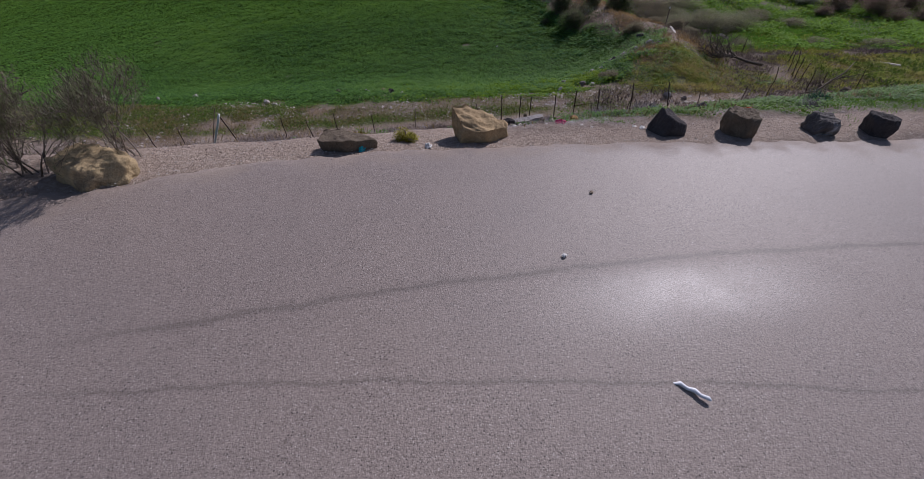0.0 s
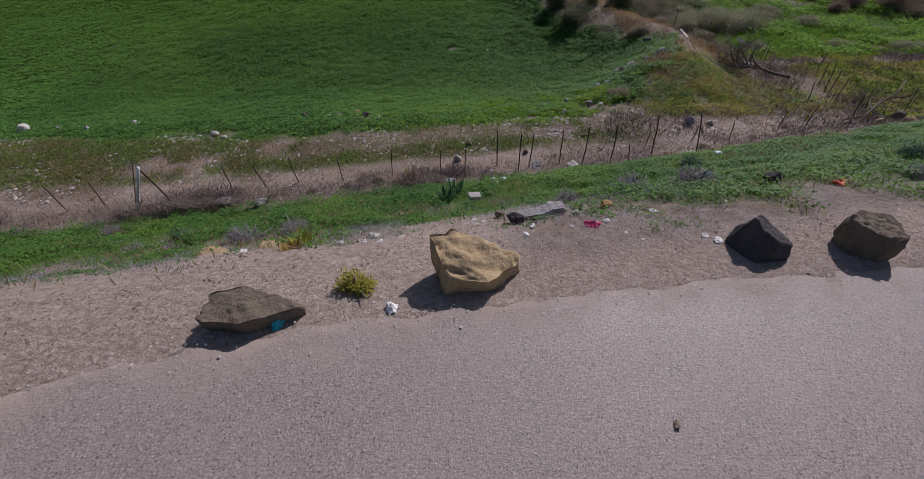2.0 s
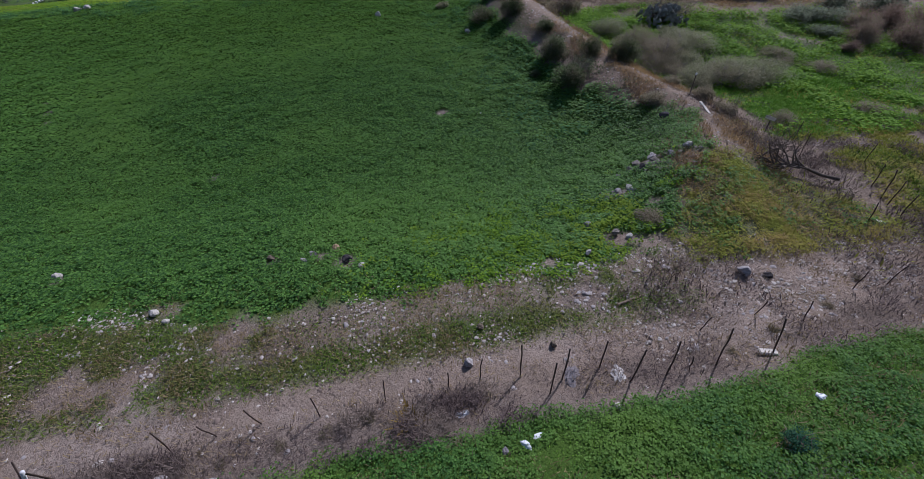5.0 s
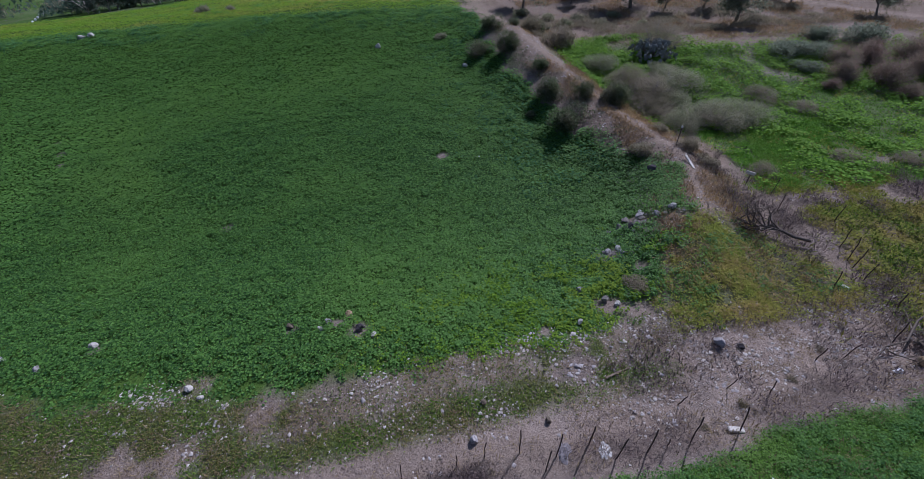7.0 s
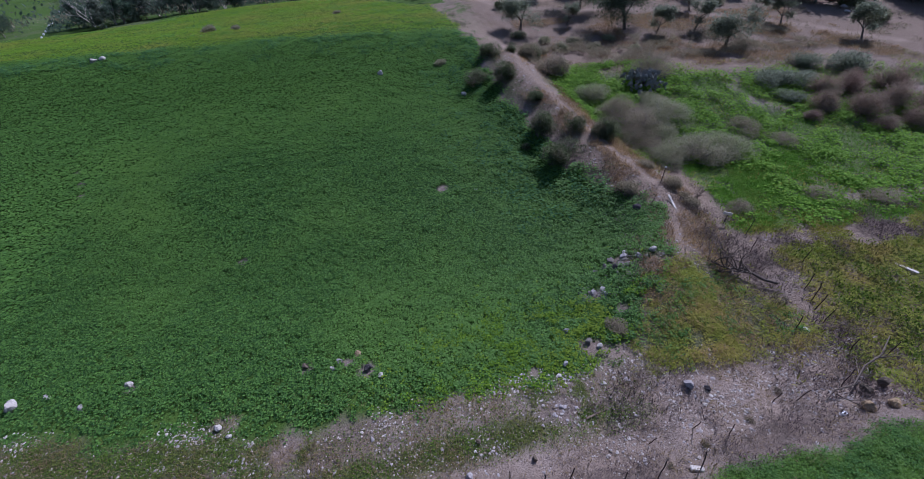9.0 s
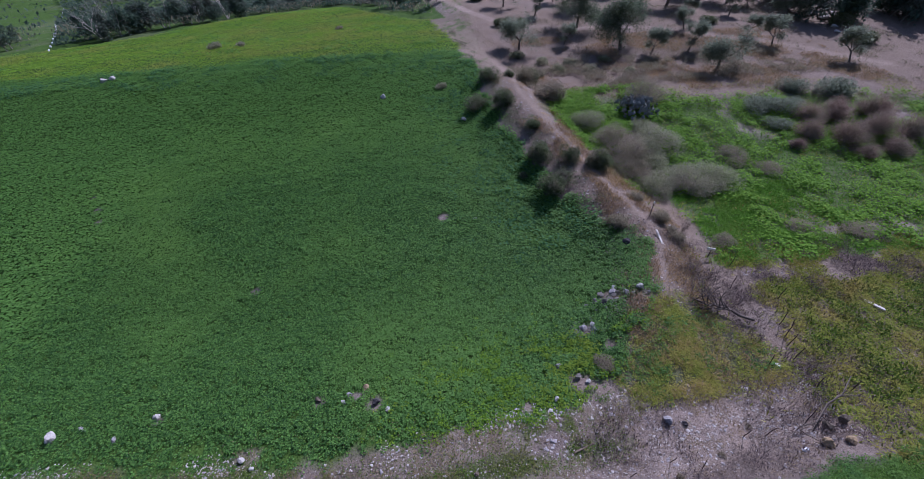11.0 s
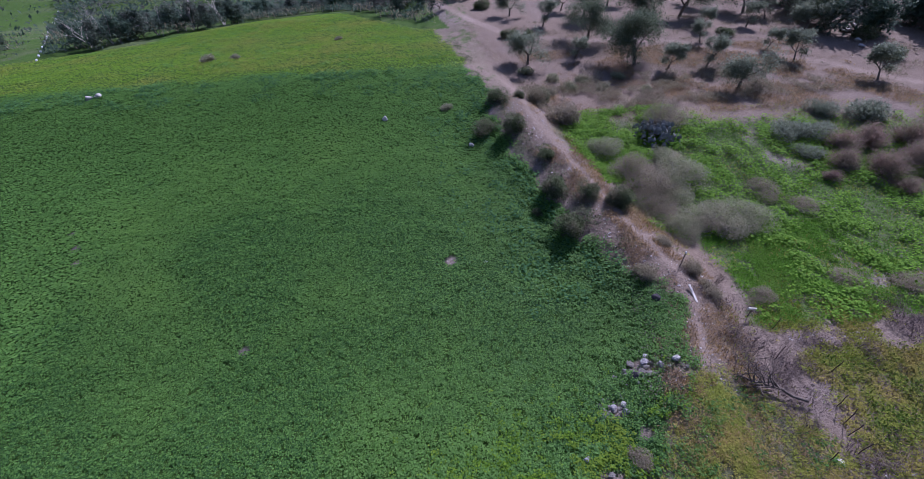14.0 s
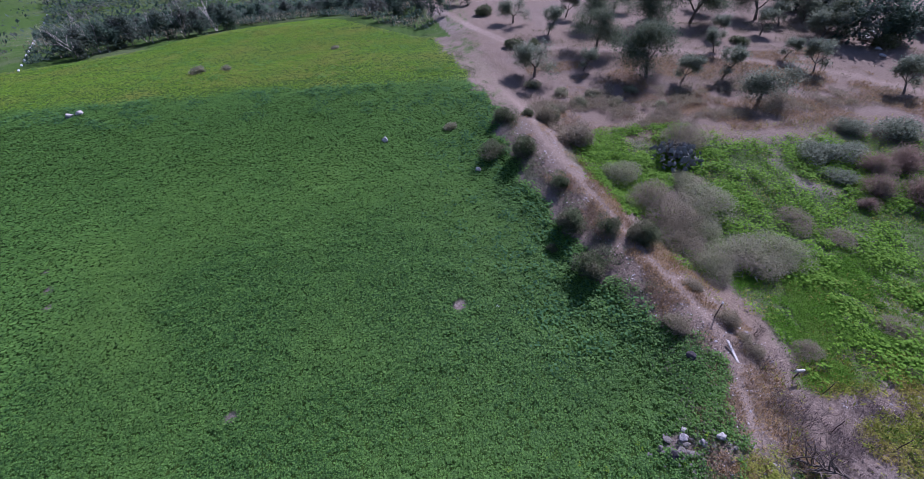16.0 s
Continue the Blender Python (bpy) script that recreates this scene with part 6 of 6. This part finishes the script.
SHRUBS = "bare shrubs by the road"
bare_tree("bare_shrub", 601, 1.3, "leafless grey-brown shrub behind the large boulder", "shrub", TWIG_DARK, at(-4.19, 4.74), 5, 4, 0.015, 0.40, SHRUBS, 3, 6500)
bare_tree("bare_shrub", 602, 1.15, "leafless grey-brown shrub growing by the roadside", "shrub", TWIG_DARK, at(-4.95, 4.25), 8, 4, 0.013, 0.45, SHRUBS, 3, 6500)
bare_tree("bare_shrub", 603, 1.25, "leafless grey-brown shrub growing by the roadside", "shrub", TWIG_DARK, at(-5.5, 4.5), 8, 4, 0.013, 0.45, SHRUBS, 3, 6500)
for k, (x, y, h) in enumerate(((-47, 78, 5.5), (-44.5, 79, 6), (-36, 86, 6), (-33, 90, 6.5), (-40, 83, 5))):
    bare_tree("pale_tree", 620 + k, h, "leafless pale-barked tree beyond the field", "tree", BARK_PALE, at(x, y), 3, 3, 0.09, 0.35, "pale bare trees")
bare_tree("dry_weed", 630, 0.9, "thin dark leafless weed on the stony corner", "weed", BARK, at(4.75, 14.3), 6, 2, 0.012, group="dry weeds")
for k, (x, y, h) in enumerate(((11.2, 21.3, 1.0), (11.8, 20.4, 1.1), (12.3, 19.3, 0.9), (11.6, 22.5, 0.8), (12.7, 18.2, 0.9), (10.9, 23.6, 0.8), (13.2, 20.4, 0.7), (12.0, 17.4, 0.7), (13.4, 16.2, 0.8), (12.6, 24.4, 0.8))):
    bare_tree("dry_weed", 660 + k, h, "leafless purple-brown brush beside the track", "weed", BARK if k % 2 else TWIG, at(x, y), 7, 3, 0.012, group="dry weeds")
bare_tree("dry_weed", 631, 0.7, "thin dark leafless weed on the stony corner", "weed", BARK, at(5.2, 14.6), 6, 2, 0.012, group="dry weeds")
dead = holder("fallen_tree", "dead fallen tree with bare dark branches", "dead tree")
lines = [[((-1.5, 0.6, 0.35), 0.015), ((-0.9, 0.55, 0.42), 0.03), ((-0.3, 0.1, 0.3), 0.04), ((0.3, 0.05, 0.32), 0.045), ((0.8, -0.5, 0.18), 0.055), ((1.3, -0.7, 0.1), 0.06)]]
rng = np.random.default_rng(640)
for k in range(16):
    q = rng.uniform(0, 1)
    start = np.array([-1.2 + 2.0 * q, 0.5 - 0.9 * q, 0.28])
    grow(rng, start, (rng.normal(-0.5, 0.5), rng.normal(0.2, 0.6), rng.uniform(0.2, 0.8)), 0.9, 0.03, 2, 0.5, 3, 0.03, 0.15, lines)
part("branchwork", tubes("branchwork", lines, BARK, 5), dead)
dead.matrix_basis = at(11.15, 19.0, 0, 1.0)
snag = holder("fallen_branch", "long dark fallen branch across the fence end", "dead branch")
lines = [[((-1.6, -0.7, 0.1), 0.01), ((-0.9, -0.3, 0.3), 0.02), ((-0.3, -0.25, 0.38), 0.025), ((0.4, 0.25, 0.5), 0.03), ((0.9, 0.4, 0.75), 0.025), ((1.5, 0.9, 0.95), 0.012)]]
for k in range(7):
    q = rng.uniform(0, 1)
    grow(rng, (-0.9 + 1.9 * q, -0.4 + 0.9 * q, 0.25 + 0.4 * q), (rng.normal(0.3, 0.5), rng.normal(0, 0.5), rng.uniform(-0.2, 0.7)), 0.6, 0.018, 2, 0.5, 3, 0.02, 0.15, lines)
part("branchwork", tubes("branchwork", lines, BARK, 5), snag)
snag.matrix_basis = at(11.9, 14.2, 0, 1.0)


def tuft(name, seed, count, length, material, label, category, m, lean=(0.5, 1.4), width=0.06, base=0.08, group=""):
    """A tuft of long blades growing from one foot, each blade a part."""
    rng = np.random.default_rng(seed)
    ob = holder(name, label, category, group, m)
    for _ in range(count):
        a = rng.uniform(0, 6.28)
        r = base * rng.uniform(0, 1)
        part("blade", leaves("blade", [(math.cos(a) * r, math.sin(a) * r, 0.0)], length * rng.uniform(0.6, 1.15), np.array([a + rng.normal(0, 0.4)]), np.array([rng.uniform(*lean)]), material, width, 0.02), ob)
    return ob


tuft("squill", 701, 46, 0.42, LEAF_SQUILL, "strap-leaved green squill plant among weeds", "plant", at(-0.12, 9.55), (0.7, 1.45), 0.11, 0.10, "squills on the bank")
tuft("squill", 702, 40, 0.38, LEAF_SQUILL, "strap-leaved green squill plant among weeds", "plant", at(0.02, 10.0), (0.7, 1.45), 0.11, 0.10, "squills on the bank")
tuft("spiky_plant", 703, 54, 0.26, LEAF_OCHRE, "yellow-green spiky plant on the bare verge", "plant", at(-1.80, 6.92), (0.3, 1.2), 0.12, 0.05)
tuft("dead_plant", 704, 60, 0.16, LEAF_DEAD, "ochre dead plant on the bare verge", "plant", at(-1.80, 6.58), (0.1, 1.2), 0.2, 0.08)
tuft("spiky_plant", 706, 70, 0.45, LEAF_DEAD, "yellowing spiky plant by the fence", "plant", at(-1.0, 11.6), (0.4, 1.4), 0.08, 0.10)
yellow = bush("yellow_plant", 705, (0.42, 0.40, 0.32), LEAF_YELLOW, TWIG, "bright yellow-green bushy weed on the verge", "plant", 2200, 0.03, 0.4, 0.3, 8, at(-0.84, 5.56))
plant_all(bush("round_bush", 710, (0.75, 0.7, 0.42), LEAF_ROUND, TWIG, "soft blue-green rounded bush on the bank", "shrub", 2600, 0.05, 0.2, group="blue-green bushes"),
          ((4.75, 10.15, 0, 1.0), (-4.6, 8.6, 60, 0.8), (7.6, 8.9, 60, 0.9)))
plant_all(bush("dry_bush", 711, (0.9, 0.7, 0.40), TWIG_GREY, TWIG_GREY, "grey dry twiggy bush on the bank", "shrub", 2600, 0.07, 0.05, 0.3, 34, group="dry bushes on the bank"),
          ((1.7, 8.05, 0, 0.8), (2.15, 8.2, 80, 0.7, 0.8), (2.75, 8.25, 140, 1.4), (-3.3, 8.2, 200, 1.4), (-2.6, 8.4, 300, 1.3), (-4.4, 8.0, 20, 0.8), (-5.2, 8.3, 120, 0.8), (3.6, 8.2, 20, 1.5), (2.9, 7.9, 40, 0.7), (6.6, 7.9, 10, 1.0), (-6.9, 9.8, 50, 1.0), (-7.6, 10.2, 100, 0.9), (3.3, 7.6, 260, 0.6)))
plant_all(bush("brown_bush", 712, (0.8, 0.7, 0.40), LEAF_BROWN, TWIG, "dry brown bush beside the fence", "shrub", 1500, 0.07, 0.15, 0.3, 40, group="brown bushes by the fence"),
          ((-1.45, 10.15, 0, 0.6), (-2.5, 11.55, 30, 1.0), (-3.3, 11.4, 80, 0.9), (-1.8, 11.75, 130, 1.0), (-0.9, 11.85, 160, 0.8), (0.4, 11.95, 220, 0.8), (-2.2, 8.25, 300, 0.6), (5.4, 12.4, 10, 0.8), (6.6, 12.9, 60, 0.9), (8.2, 13.4, 110, 0.9), (9.6, 14.2, 150, 0.9), (10.8, 14.9, 210, 0.8), (2.75, 9.35, 260, 0.4), (-4.2, 11.2, 20, 0.7), (8.6, 15.6, 200, 0.9), (6.4, 15.2, 10, 0.8)))
kerb = box_mesh("kerb_stone", (0.22, 0.9, 0.25), WHITE_PAINT, 0.03)
for k in range(17):
    s = k / 16
    at_x, at_y, slope = [float(np.interp(s, [0, 0.25, 0.7, 1], row)) for row in ((-49.5, -57.5, -82, -98), (71.2, 84, 118.5, 146), (32, 33, 34, 31))]
    ob = new("kerb_stone", kerb)
    ob.matrix_basis = pose(at_x, at_y, z_at(at_x, at_y) + 0.12, 0, 0, slope) @ Matrix.Scale(0.8 + 0.8 * s, 4)
    tagged(ob, "white-painted kerb stone along a far track", "kerb stone", "kerb stones along the far track")
